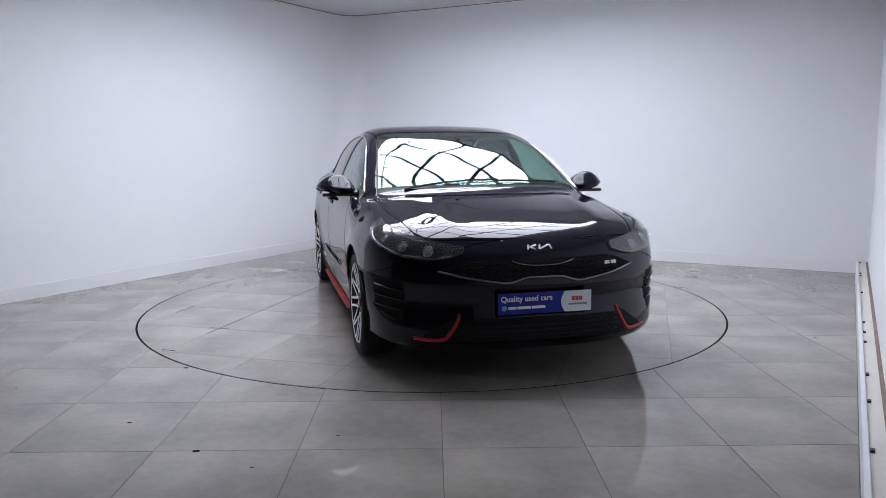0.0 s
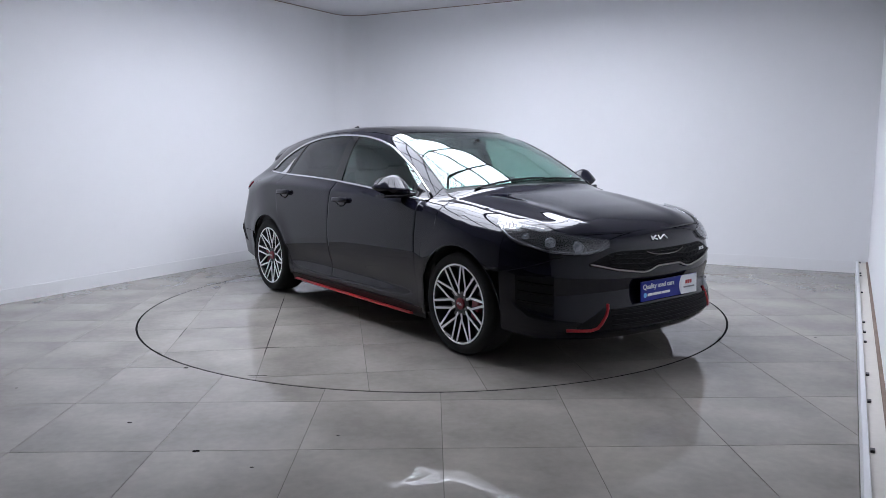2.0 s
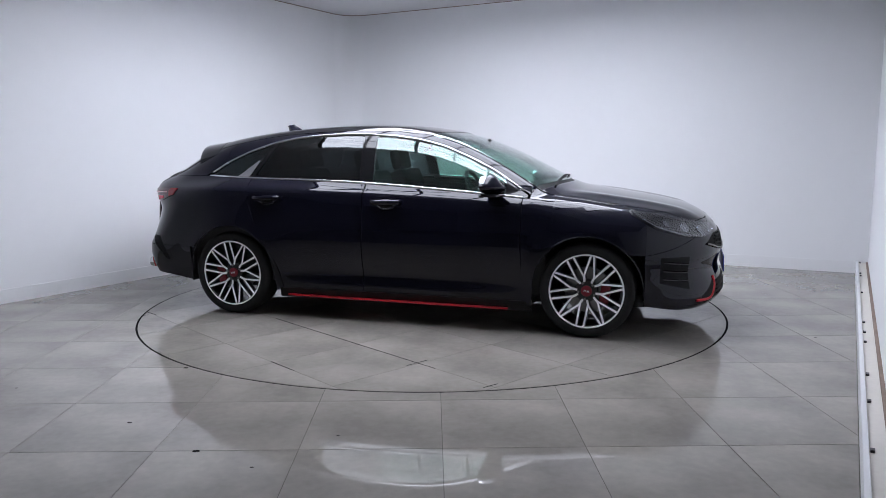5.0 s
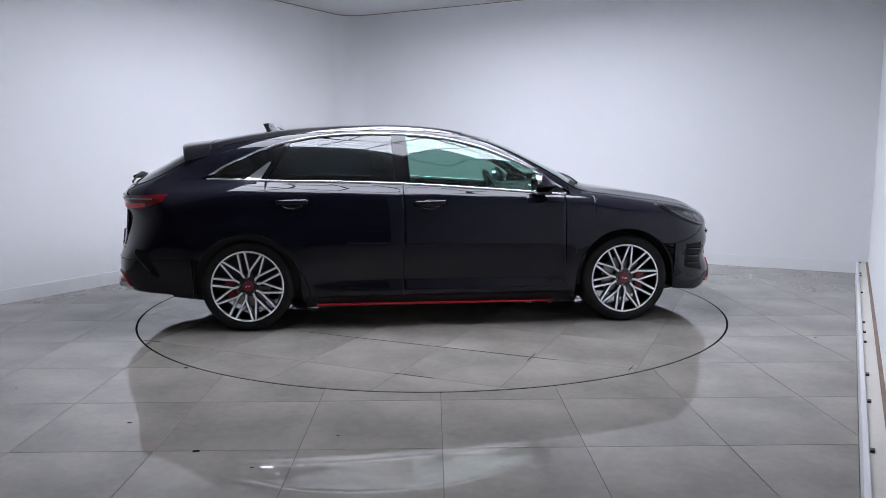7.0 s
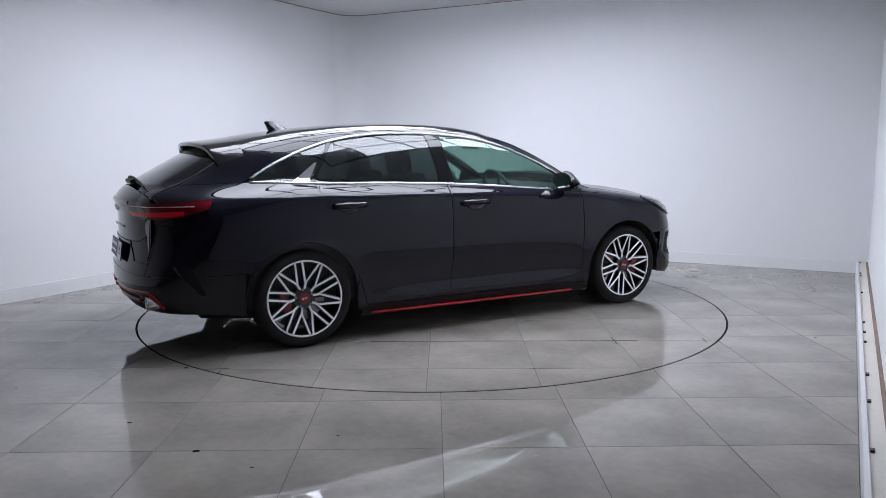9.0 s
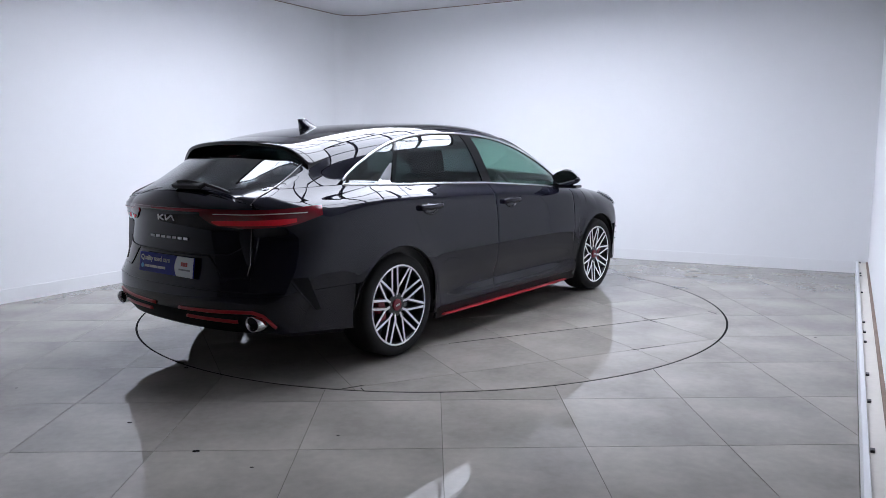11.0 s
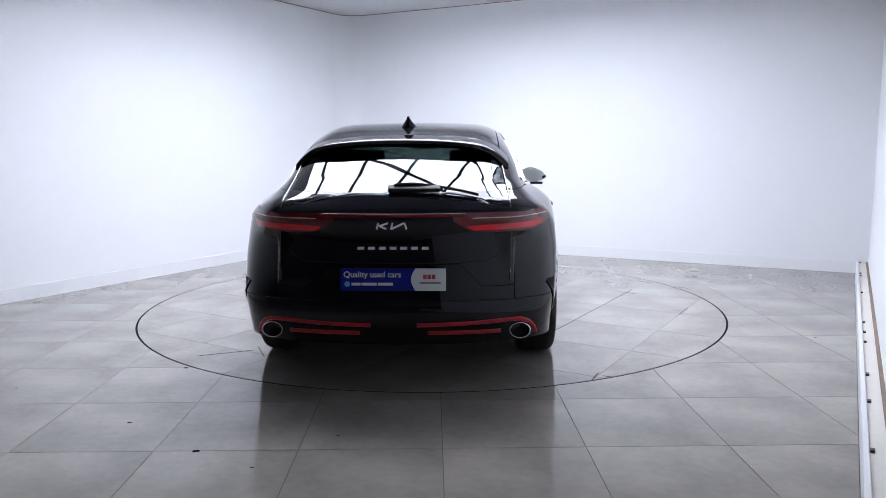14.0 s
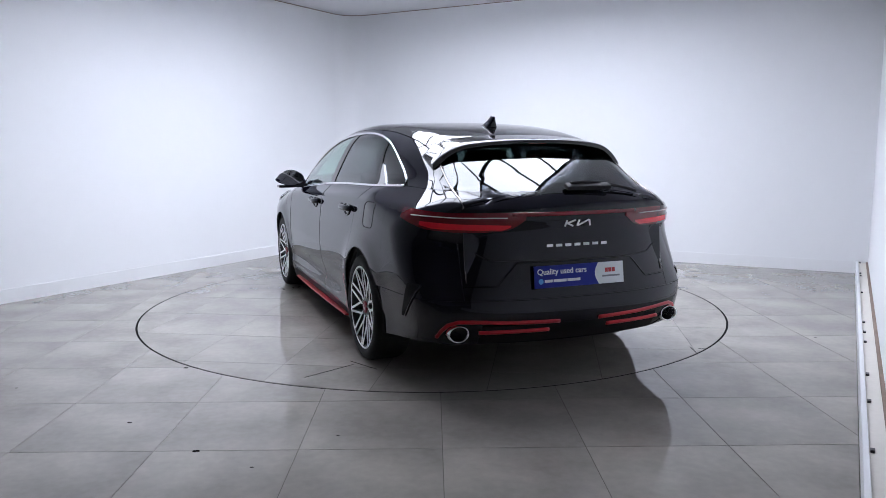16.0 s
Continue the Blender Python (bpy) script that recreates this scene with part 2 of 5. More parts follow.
bm = bmesh.new()
prism(bm, [(-9, -13.5), (8, -13.5), (8, 6.5), (-9, 6.5)], -0.10, -0.0025)
floor = tagged(part("floor", bm, M_GROUT), "polished grey porcelain floor tiles with thin joints", "floor", kind="structure")
# near-black disc: the shade of a deep ring gap put into its colour
bm = bmesh.new()
bmesh.ops.create_circle(bm, cap_ends=True, radius=HOLE, segments=SEG, matrix=Matrix.Translation((0, 0, -0.0018)))
tagged(part("turntable_gap_shade", bm, M_SHADE_DIRT), "near-black disc for the shade in the narrow turntable gap", "gap", kind="structure")
for sx, sy, sr in ((-1.40, -2.62, 0.010), (-1.42, -1.76, 0.012), (-0.72, -3.12, 0.007), (-0.99, -2.955, 0.014), (-0.42, -2.80, 0.006), (2.5, -1.2, 0.008), (-2.2, -2.1, 0.007)):
    bm = bmesh.new()
    bmesh.ops.create_icosphere(bm, subdivisions=1, radius=sr, matrix=Matrix.Translation((sx, sy, 0.001)) @ Matrix.Diagonal((1.4, 0.8, 0.15, 1)))
    part("dirt_speck", bm, M_SHADE_DIRT, floor, "small dark speck of dirt")
whole = tile_mesh("floor_tile", [square(0, 0)], 0.006)


def lay_floor():
    for i in range(-14, 13):
        for j in range(-9, 13):
            x, y = TX + (i + 0.5) * PITCH_T, TY + (j + 0.5) * PITCH_T
            if y < -8.2:
                continue
            sq = square(x, y)
            cut = room_clip(sq)
            if len(cut) < 3:
                continue
            far = [math.hypot(*p) for p in cut]
            cx, cy = max(min(p[0] for p in cut), min(0, max(p[0] for p in cut))), max(min(p[1] for p in cut), min(0, max(p[1] for p in cut)))
            if max(far) < HOLE:
                continue
            if min(far) > HOLE and math.hypot(cx, cy) > HOLE:
                if len(cut) == 4 and all(abs(a - b) < 1e-6 for p, q in zip(cut, sq) for a, b in zip(p, q)):
                    me, at = whole, (x, y, 0)
                else:
                    me, at = tile_mesh("floor_tile", [[(p[0] - x, p[1] - y) for p in cut]], 0.006), (x, y, 0)
            else:
                pieces = []
                for k in range(SEG):
                    (ax, ay), (bx, by) = RING[k], RING[(k + 1) % SEG]
                    mx, my = (ax + bx) / 2, (ay + by) / 2
                    ln = math.hypot(mx, my)
                    q = clip_poly(cut, -mx / ln, -my / ln, -HOLE * ln)
                    if len(q) > 2:
                        q = clip_poly(q, ay, -ax, 0)
                    if len(q) > 2:
                        q = clip_poly(q, -by, bx, 0)
                    if len(q) > 2:
                        pieces.append([(p[0] - x, p[1] - y) for p in q])
                if not pieces:
                    continue
                me, at = tile_mesh("floor_tile", pieces, 0.006), (x, y, 0)
            ob = new("floor_tile", me)
            ob.parent = floor
            ob.location = at


turntable = tagged(new("turntable"), "round turntable floor of grey tiles carrying the car", "turntable")
bm = bmesh.new()
bmesh.ops.create_cone(bm, cap_ends=True, radius1=TABLE_R - 0.004, radius2=TABLE_R - 0.004, depth=0.001, segments=SEG, matrix=Matrix.Translation((0, 0, -0.0012)))
part("bed", bm, M_GROUT, turntable, "grey mortar bed")
for ang, rad, turn, ln in ((-153.1, 2.17, -24, 0.13), (-151.6, 2.205, 62, 0.05), (141.5, 1.93, -66, 0.34), (146.0, 1.78, 24, 0.24), (-74.9, 1.70, 60.5, 0.16), (-97.9, 1.302, -29.5, 1.74), (-98.3, 1.946, -29.5, 0.25), (-63.6, 2.15, 56, 0.10)):
    a = radians(ang)
    part("worn_joint", box_bm(pose(rad * math.cos(a), rad * math.sin(a), 0.0004, 0, 0, turn), ln, 0.0045, 0.0012), M_SHADE_DIRT, turntable, "dark worn joint")


def lay_turntable():
    e1, e2 = Vector((math.cos(radians(GRID_TURN)), math.sin(radians(GRID_TURN)))), Vector((-math.sin(radians(GRID_TURN)), math.cos(radians(GRID_TURN))))
    for i in range(-5, 5):
        for j in range(-5, 5):
            a, b = (i + 0.5) * 0.605, (j + 0.5) * 0.605
            h = 0.605 / 2 - 0.002
            sq = [e1 * (a + s) + e2 * (b + t) for s, t in ((-h, -h), (h, -h), (h, h), (-h, h))]
            c = e1 * a + e2 * b
            poly = [(p.x, p.y) for p in sq]
            for k in range(SEG):
                (ax, ay), (bx, by) = RING[k], RING[(k + 1) % SEG]
                mx, my = (ax + bx) / 2, (ay + by) / 2
                ln = math.hypot(mx, my)
                poly = clip_poly(poly, mx / ln, my / ln, TABLE_R * ln)
                if len(poly) < 3:
                    break
            if len(poly) < 3:
                continue
            ob = new("table_tile", tile_mesh("table_tile", [[(p[0] - c.x, p[1] - c.y) for p in poly]], 0.003))
            ob.parent = turntable
            ob.location = (c.x, c.y, 0)


# ---- the car: one smooth body form, from which every panel is cut ----
CAR_X, CAR_Y = -0.0138, 0.0839
HUB_X, HUB_Z, TYRE_R, ARCH_R = 1.325, 0.312, 0.312, 0.362


def smooth_curve(points, blur=0.03, lo=-3.0, hi=3.0, n=3001):
    """A function through the points, rounded over about that many metres."""
    xs = np.linspace(lo, hi, n)
    p = np.array(points, float)
    y = np.interp(xs, p[:, 0], p[:, 1])
    h = xs[1] - xs[0]
    k = int(4 * blur / h)
    if k > 0:
        w = np.exp(-0.5 * (np.arange(-k, k + 1) * h / blur) ** 2)
        left, right = y[0] + (np.arange(-k, 0)) * (y[1] - y[0]), y[-1] + np.arange(1, k + 1) * (y[-1] - y[-2])
        y = np.convolve(np.concatenate([left, y, right]), w / w.sum(), "valid")
    return lambda v: np.interp(v, xs, y)


ROOF = smooth_curve([(-3, 0.62), (-2.36, 0.925), (-2.27, 0.987), (-2.10, 1.087), (-1.90, 1.196), (-1.80, 1.246), (-1.70, 1.292), (-1.58, 1.322), (-1.37, 1.357), (-1.15, 1.384), (-0.93, 1.404), (-0.7, 1.415),
                     (-0.45, 1.422), (-0.25, 1.42), (-0.05, 1.409), (0.18, 1.378), (0.41, 1.318), (0.64, 1.228), (0.87, 1.119), (1.06, 1.022), (1.14, 0.98), (3, 0.0)], 0.05)
DECK = smooth_curve([(-3, 0.88), (-2.40, 0.922), (-2.30, 0.955), (-1.9, 1.03), (-1.4, 1.085), (-0.7, 1.075), (-0.2, 1.055), (0.4, 1.02), (0.9, 0.985), (1.1, 0.972), (1.25, 0.952),
                     (1.45, 0.922), (1.7, 0.882), (1.9, 0.838), (2.02, 0.797), (2.10, 0.755), (2.2, 0.68), (3, 0.0)], 0.035)
WIDE = smooth_curve([(-3, 0.62), (-2.45, 0.72), (-2.2, 0.785), (-1.9, 0.85), (-1.5, 0.890), (-1.0, 0.892), (0, 0.888), (1.0, 0.892), (1.45, 0.893), (1.75, 0.875), (1.95, 0.83), (2.2, 0.745), (3, 0.4)], 0.09)
SIDE = smooth_curve([(0.0, -0.10), (0.17, -0.052), (0.24, -0.034), (0.33, -0.030), (0.45, -0.011), (0.58, 0.0), (0.70, -0.003), (0.84, -0.016), (0.915, -0.028), (0.940, -0.034),
                     (1.02, -0.116), (1.3, -0.25), (1.6, -0.5)], 0.012, -0.5, 2.0)
NOSE = smooth_curve([(0.0, 1.9), (0.15, 2.08), (0.2, 2.165), (0.25, 2.198), (0.33, 2.195), (0.37, 2.178), (0.42, 2.156), (0.47, 2.160), (0.53, 2.180), (0.62, 2.168), (0.70, 2.140), (0.76, 2.10), (0.82, 2.03), (0.95, 1.8), (1.3, 0.9)], 0.02, -0.5, 2.0)
TAIL = smooth_curve([(0.0, -2.05), (0.18, -2.19), (0.25, -2.285), (0.33, -2.342), (0.42, -2.366), (0.49, -2.362), (0.54, -2.347), (0.60, -2.334), (0.70, -2.322), (0.80, -2.318), (0.86, -2.324),
                     (0.905, -2.337), (0.94, -2.335), (1.0, -2.30), (1.3, -2.1)], 0.014, -0.5, 2.0)
NARROW = smooth_curve([(-3, 0.36), (-2.4, 0.245), (-1.9, 0.150), (-1.5, 0.075), (-1.0, 0.02), (-0.4, 0.0), (0.3, 0.0), (0.8, 0.015), (1.1, 0.05), (3, 0.4)], 0.1)
BELT = smooth_curve([(-3, 1.06), (-2.2, 1.02), (-1.6, 1.036), (-1.23, 1.022), (-0.69, 1.012), (-0.3, 0.998), (0.09, 0.974), (0.49, 0.944), (0.65, 0.931), (0.9, 0.909), (3, 0.7)], 0.05)
ARCLINE = smooth_curve([(-3, 0.3), (-1.60, 1.046), (-1.47, 1.128), (-1.27, 1.216), (-1.08, 1.278), (-0.885, 1.316), (-0.69, 1.334), (-0.49, 1.340), (-0.3, 1.336), (-0.1, 1.324), (0.1, 1.297),
                        (0.3, 1.247), (0.51, 1.162), (0.675, 1.082), (0.82, 0.99), (0.93, 0.92), (3, -0.5)], 0.035)


SHIFT = smooth_curve([(-3, -0.01), (-1.4, -0.006), (-0.7, 0.0), (0.08, 0.018), (0.675, 0.034), (1.2, 0.05), (3, 0.05)], 0.1)


def smax(a, b, k):
    h = np.maximum(k - np.abs(a - b), 0) / k
    return np.maximum(a, b) + h * h * k / 4


def form(x, y, z):
    """Below zero inside the car's outer form."""
    Y = np.abs(y)
    u = np.clip((z - 0.66) / 0.26, 0, 1)
    w = WIDE(x) + SIDE(z + SHIFT(x) * u * u * (3 - 2 * u))
    for hx in (HUB_X, -HUB_X):
        r = np.hypot(x - hx, z - HUB_Z)
        w = w + 0.011 * np.exp(-((r - ARCH_R) / 0.085) ** 2) * (z > 0.0)
    mid = np.exp(-(x / 0.85) ** 4)
    w = w - 0.016 * mid * np.exp(-((z - 0.36) / 0.075) ** 2)
    side = Y - w
    crown = 0.05 * Y ** 2 + 0.10 * Y ** 4
    fold = 0.010 * np.exp(-((Y - (0.52 - 0.10 * np.clip(x - 1.1, 0, 1.2))) / 0.07) ** 2) * np.clip((x - 1.1) / 0.3, 0, 1) * np.clip((2.15 - x) / 0.3, 0, 1)
    deck = (z - DECK(x) + crown - fold) * 0.95
    nose = x - NOSE(z) + 0.22 * Y ** 2 + 0.42 * Y ** 4
    up = np.clip((z - 0.50) / 0.32, 0, 1)
    tail = TAIL(z) + 0.042 - x + (0.155 + 0.075 * up) * Y ** 2 + (0.27 + 0.22 * up) * Y ** 4
    back = np.clip((-x - 1.35) / 0.5, 0, 1)
    ahead = np.clip((x - 0.95) / 0.35, 0, 1)
    low = smax(smax(side, deck, 0.055 + 0.10 * back + 0.075 * ahead), smax(nose, tail, 0.01), 0.075)
    glass_side = (Y - (0.787 - 0.385 * (z - 1.0) - 0.36 * (z - 1.0) ** 2 - NARROW(x))) * 0.88
    lean = np.where(x > 0, 0.20 * np.clip(x, 0, 1.0), 0.26 * np.clip(x + 0.6, -1.4, 0)) * Y ** 2
    top = (z - ROOF(x + lean) + 0.055 * Y ** 2 + 0.10 * Y ** 4) * 0.86
    high = smax(glass_side, top, 0.12)
    high = smax(high, smax(nose, tail, 0.01) + 0.012, 0.03)
    high = smax(high, 0.86 - z, 0.02)
    k = 0.03 + 0.09 * back * np.clip((Y - 0.46) / 0.14, 0, 1)
    h = np.maximum(k - np.abs(low - high), 0) / k
    return np.minimum(low, high) - h * h * k / 4


def cast(o, d, far=1.6):
    """Where rays from inside the form leave it."""
    a, b = np.zeros(o.shape[:-1]), np.full(o.shape[:-1], far)
    for _ in range(34):
        m = (a + b) / 2
        p = o + d * m[..., None]
        inside = form(p[..., 0], p[..., 1], p[..., 2]) < 0
        a, b = np.where(inside, m, a), np.where(inside, b, m)
    return o + d * ((a + b) / 2)[..., None]


def slope(p):
    """Outward normals of the form."""
    e = 0.003
    g = []
    for i in range(3):
        q, r = p.copy(), p.copy()
        q[..., i] += e
        r[..., i] -= e
        g.append(form(q[..., 0], q[..., 1], q[..., 2]) - form(r[..., 0], r[..., 1], r[..., 2]))
    g = np.stack(g, -1)
    return g / (np.linalg.norm(g, axis=-1, keepdims=True) + 1e-12)


def side_points(x, z, s=-1):
    """Points of the car's flank at those x and z; s is the sign of y (the driver's side is -1)."""
    x, z = np.broadcast_arrays(np.asarray(x, float), np.asarray(z, float))
    o = np.stack([x, np.full_like(x, 0.02 * s), z], -1)
    return cast(o, np.broadcast_to(np.array([0.0, s, 0.0]), o.shape), 1.2)


def top_points(x, y):
    x, y = np.broadcast_arrays(np.asarray(x, float), np.asarray(y, float))
    o = np.stack([x, y, np.full_like(x, 0.55)], -1)
    return cast(o, np.broadcast_to(np.array([0.0, 0.0, 1.0]), o.shape), 1.2)


def end_points(phi, z, front=True):
    """Points round the nose or the tail: phi is the bearing in degrees, 0 straight ahead (or astern), positive to +y."""
    phi, z = np.broadcast_arrays(np.radians(np.asarray(phi, float)), np.asarray(z, float))
    sx = 1.0 if front else -1.0
    o = np.stack([np.full_like(phi, 1.25 * sx), np.zeros_like(phi), z], -1)
    d = np.stack([np.cos(phi) * sx, np.sin(phi), np.zeros_like(phi)], -1)
    return cast(o, d, 1.6)


def bearing_at(z, x, front=True):
    """Bearing at which the form's flank passes x, for each height in z."""
    scan = np.linspace(40, 85, 160)
    xs = np.abs(end_points(scan[None] + 0 * z[:, None], z[:, None] + 0 * scan[None], front)[..., 0])
    return np.array([np.interp(-x, -q, scan) for q in xs])


def between(a, b, n, axis_z=0.80):
    """A grid between two lines of points at equal x, along the form, by rays from the car's middle line."""
    t = np.linspace(0, 1, n)[:, None]
    s = np.sign(a[:, 1].mean())
    ang = [np.arctan2(p[:, 2] - axis_z, np.abs(p[:, 1])) for p in (a, b)]
    th = ang[0][None] * (1 - t) + ang[1][None] * t
    x = a[:, 0][None] * (1 - t) + b[:, 0][None] * t
    o = np.stack([x, np.zeros_like(x), np.full_like(x, axis_z)], -1)
    d = np.stack([np.zeros_like(x), s * np.cos(th), np.sin(th)], -1)
    return cast(o, d, 1.3)


def skin(a, b, n):
    """A grid on the form between two lines of points with equal counts."""
    t = np.linspace(0, 1, n)[:, None, None]
    p = a[None] * (1 - t) + b[None] * t
    d = slope(a)[None] * (1 - t) + slope(b)[None] * t
    d = d / np.linalg.norm(d, axis=-1, keepdims=True)
    return cast(p - d * 0.22, d, 0.6)


def panel(name, grid, material, parent, label="", lift=0.0, fold=0.018, thick=None, roll=0.0):
    """A sheet over a grid of points (rows, columns, 3), lifted along the form's normals, with its rim folded inwards."""
    if roll:
        for axis in (0, 1):
            g = np.moveaxis(grid, axis, 0)
            first, last = g[0] + (g[1] - g[0]) * 0.3, g[-1] + (g[-2] - g[-1]) * 0.3
            grid = np.moveaxis(np.concatenate([g[:1], first[None], g[1:-1], last[None], g[-1:]]), 0, axis)
    nr = slope(grid)
    pts = grid + nr * lift
    if roll:
        edge = np.zeros(grid.shape[:2])
        edge[0], edge[-1], edge[:, 0], edge[:, -1] = roll, roll, roll, roll
        pts = pts - nr * edge[..., None]
    rows, cols = pts.shape[:2]
    inner = pts - nr * (fold if thick is None else thick)
    v = pts.reshape(-1, 3).tolist()
    idx = np.arange(rows * cols).reshape(rows, cols)
    faces = [(idx[r, c], idx[r, c + 1], idx[r + 1, c + 1], idx[r + 1, c]) for r in range(rows - 1) for c in range(cols - 1)]
    rim = [(0, c) for c in range(cols)] + [(r, cols - 1) for r in range(1, rows)] + [(rows - 1, c) for c in range(cols - 2, -1, -1)] + [(r, 0) for r in range(rows - 2, 0, -1)]
    base = len(v)
    v += [pts[r, c].tolist() for r, c in rim] + [inner[r, c].tolist() for r, c in rim]
    k = len(rim)
    a = pts[rows // 2, cols // 2]
    u1, u2 = pts[rows // 2, min(cols // 2 + 1, cols - 1)] - pts[rows // 2, cols // 2 - 1], pts[min(rows // 2 + 1, rows - 1), cols // 2] - pts[rows // 2 - 1, cols // 2]
    turn = np.dot(np.cross(u1, u2), nr[rows // 2, cols // 2]) < 0
    if turn:
        faces = [f[::-1] for f in faces]
    for i in range(k):
        j = (i + 1) % k
        q = (base + i, base + j, base + k + j, base + k + i)
        faces.append(q if turn else q[::-1])
    if thick is not None:
        off = len(v)
        v += inner.reshape(-1, 3).tolist()
        faces += [tuple(off + int(i) for i in f[::-1]) for f in faces[:(rows - 1) * (cols - 1)]]
    me = bpy.data.meshes.new(name)
    me.from_pydata(v, [], [tuple(int(i) for i in f) for f in faces])
    me.validate()
    return part_of(name, me, material, parent, label, smooth=True)


def ruled(f, a0, a1, b0, b1, na, nb):
    """f over a patch: a runs between the curves a0(b), a1(b), b between the numbers b0 and b1."""
    b = np.linspace(b0, b1, nb)[:, None]
    t = np.linspace(0, 1, na)[None]
    lo = a0(b) if callable(a0) else np.full_like(b, a0)
    hi = a1(b) if callable(a1) else np.full_like(b, a1)
    return f(lo * (1 - t) + hi * t, np.broadcast_to(b, (nb, na)))


def arch_floor(x, hx, base):
    """Lower edge of a wing over its wheel arch."""
    d = ARCH_R ** 2 - (x - hx) ** 2
    return np.maximum(base, np.where(d > 0, HUB_Z + np.sqrt(np.maximum(d, 0)), base))


def spaced(x0, x1, n, knots=()):
    """Even stations with more of them close to the given places."""
    s = [np.linspace(x0, x1, n)]
    for k in knots:
        s.append(k + np.linspace(-1, 1, 15) ** 3 * 0.05)
    s = np.unique(np.concatenate(s).round(5))
    return s[(s >= x0) & (s <= x1)]


def tube(bm, points, radius, seg=8, closed=False, flat=1.0):
    """A round bar along the points."""
    pts = [Vector(p) for p in points]
    n = len(pts)
    rings = []
    for i, p in enumerate(pts):
        a, b = pts[i - 1 if i else (n - 1 if closed else 0)], pts[(i + 1) % n if (i < n - 1 or closed) else i]
        t = (b - a).normalized()
        up = Vector((0, 0, 1)) if abs(t.z) < 0.9 else Vector((1, 0, 0))
        s = t.cross(up).normalized()
        u = s.cross(t)
        rings.append([bm.verts.new(p + s * (radius * flat * math.cos(2 * math.pi * k / seg)) + u * (radius * math.sin(2 * math.pi * k / seg))) for k in range(seg)])
    for i in range(n if closed else n - 1):
        a, b = rings[i], rings[(i + 1) % n]
        for k in range(seg):
            bm.faces.new((a[k], a[(k + 1) % seg], b[(k + 1) % seg], b[k]))
    if not closed:
        bm.faces.new(rings[0][::-1]), bm.faces.new(rings[-1])
    return bm


def lathe(bm, profile, seg, m=Matrix()):
    """A body of revolution round the local y axis from (radius, y) pairs."""
    rings = []
    for r, y in profile:
        rings.append([bm.verts.new(m @ Vector((r * math.cos(2 * math.pi * k / seg), y, r * math.sin(2 * math.pi * k / seg)))) for k in range(seg)])
    for a, b in zip(rings, rings[1:]):
        for k in range(seg):
            bm.faces.new((a[k], a[(k + 1) % seg], b[(k + 1) % seg], b[k]))
    return rings


# car materials
def paint_material():
    m, n, l, b = nodes_of("black_metallic_paint")
    tc, t = n.new("ShaderNodeTexCoord"), n.new("ShaderNodeTexNoise")
    t.inputs["Scale"].default_value, t.inputs["Detail"].default_value = 900, 2
    l.new(tc.outputs["Object"], t.inputs["Vector"])
    ramp = n.new("ShaderNodeValToRGB")
    ramp.color_ramp.elements[0].color, ramp.color_ramp.elements[1].color = (0.0038, 0.0039, 0.0088, 1), (0.0072, 0.0073, 0.0145, 1)
    l.new(t.outputs["Fac"], ramp.inputs["Fac"]), l.new(ramp.outputs["Color"], b.inputs["Base Color"])
    b.inputs["Roughness"].default_value = 0.4
    b.inputs["Specular IOR Level"].default_value = 0.0
    b.inputs["Coat Weight"].default_value, b.inputs["Coat Roughness"].default_value = 1.0, 0.02
    b.inputs["Coat IOR"].default_value = 1.41
    peel, bp = n.new("ShaderNodeTexNoise"), n.new("ShaderNodeBump")
    peel.inputs["Scale"].default_value = 55
    bp.inputs["Strength"].default_value, bp.inputs["Distance"].default_value = 0.015, 0.001
    l.new(tc.outputs["Object"], peel.inputs["Vector"]), l.new(peel.outputs["Fac"], bp.inputs["Height"])
    l.new(bp.outputs["Normal"], b.inputs["Coat Normal"])
    return m


def glass_material(name, tint, rough=0.0):
    """Thin car glass: a clear gloss over a tint."""
    m, n, l, b = nodes_of(name)
    n.remove(b)
    out = n["Material Output"]
    tr, gl, mix, fr = n.new("ShaderNodeBsdfTransparent"), n.new("ShaderNodeBsdfGlossy"), n.new("ShaderNodeMixShader"), n.new("ShaderNodeLayerWeight")
    tr.inputs["Color"].default_value = (*tint, 1)
    gl.inputs["Roughness"].default_value = rough
    gl.inputs["Color"].default_value = (1, 1, 1, 1)
    fr.inputs["Blend"].default_value = 0.5
    power, scale = n.new("ShaderNodeMath"), n.new("ShaderNodeMath")
    power.operation, scale.operation = "POWER", "MULTIPLY_ADD"
    power.inputs[1].default_value = 5.0
    scale.inputs[1].default_value, scale.inputs[2].default_value = 0.9, 0.06
    l.new(fr.outputs["Facing"], power.inputs[0]), l.new(power.outputs[0], scale.inputs[0])
    l.new(scale.outputs[0], mix.inputs[0]), l.new(tr.outputs[0], mix.inputs[1]), l.new(gl.outputs[0], mix.inputs[2])
    l.new(mix.outputs[0], out.inputs["Surface"])
    return m


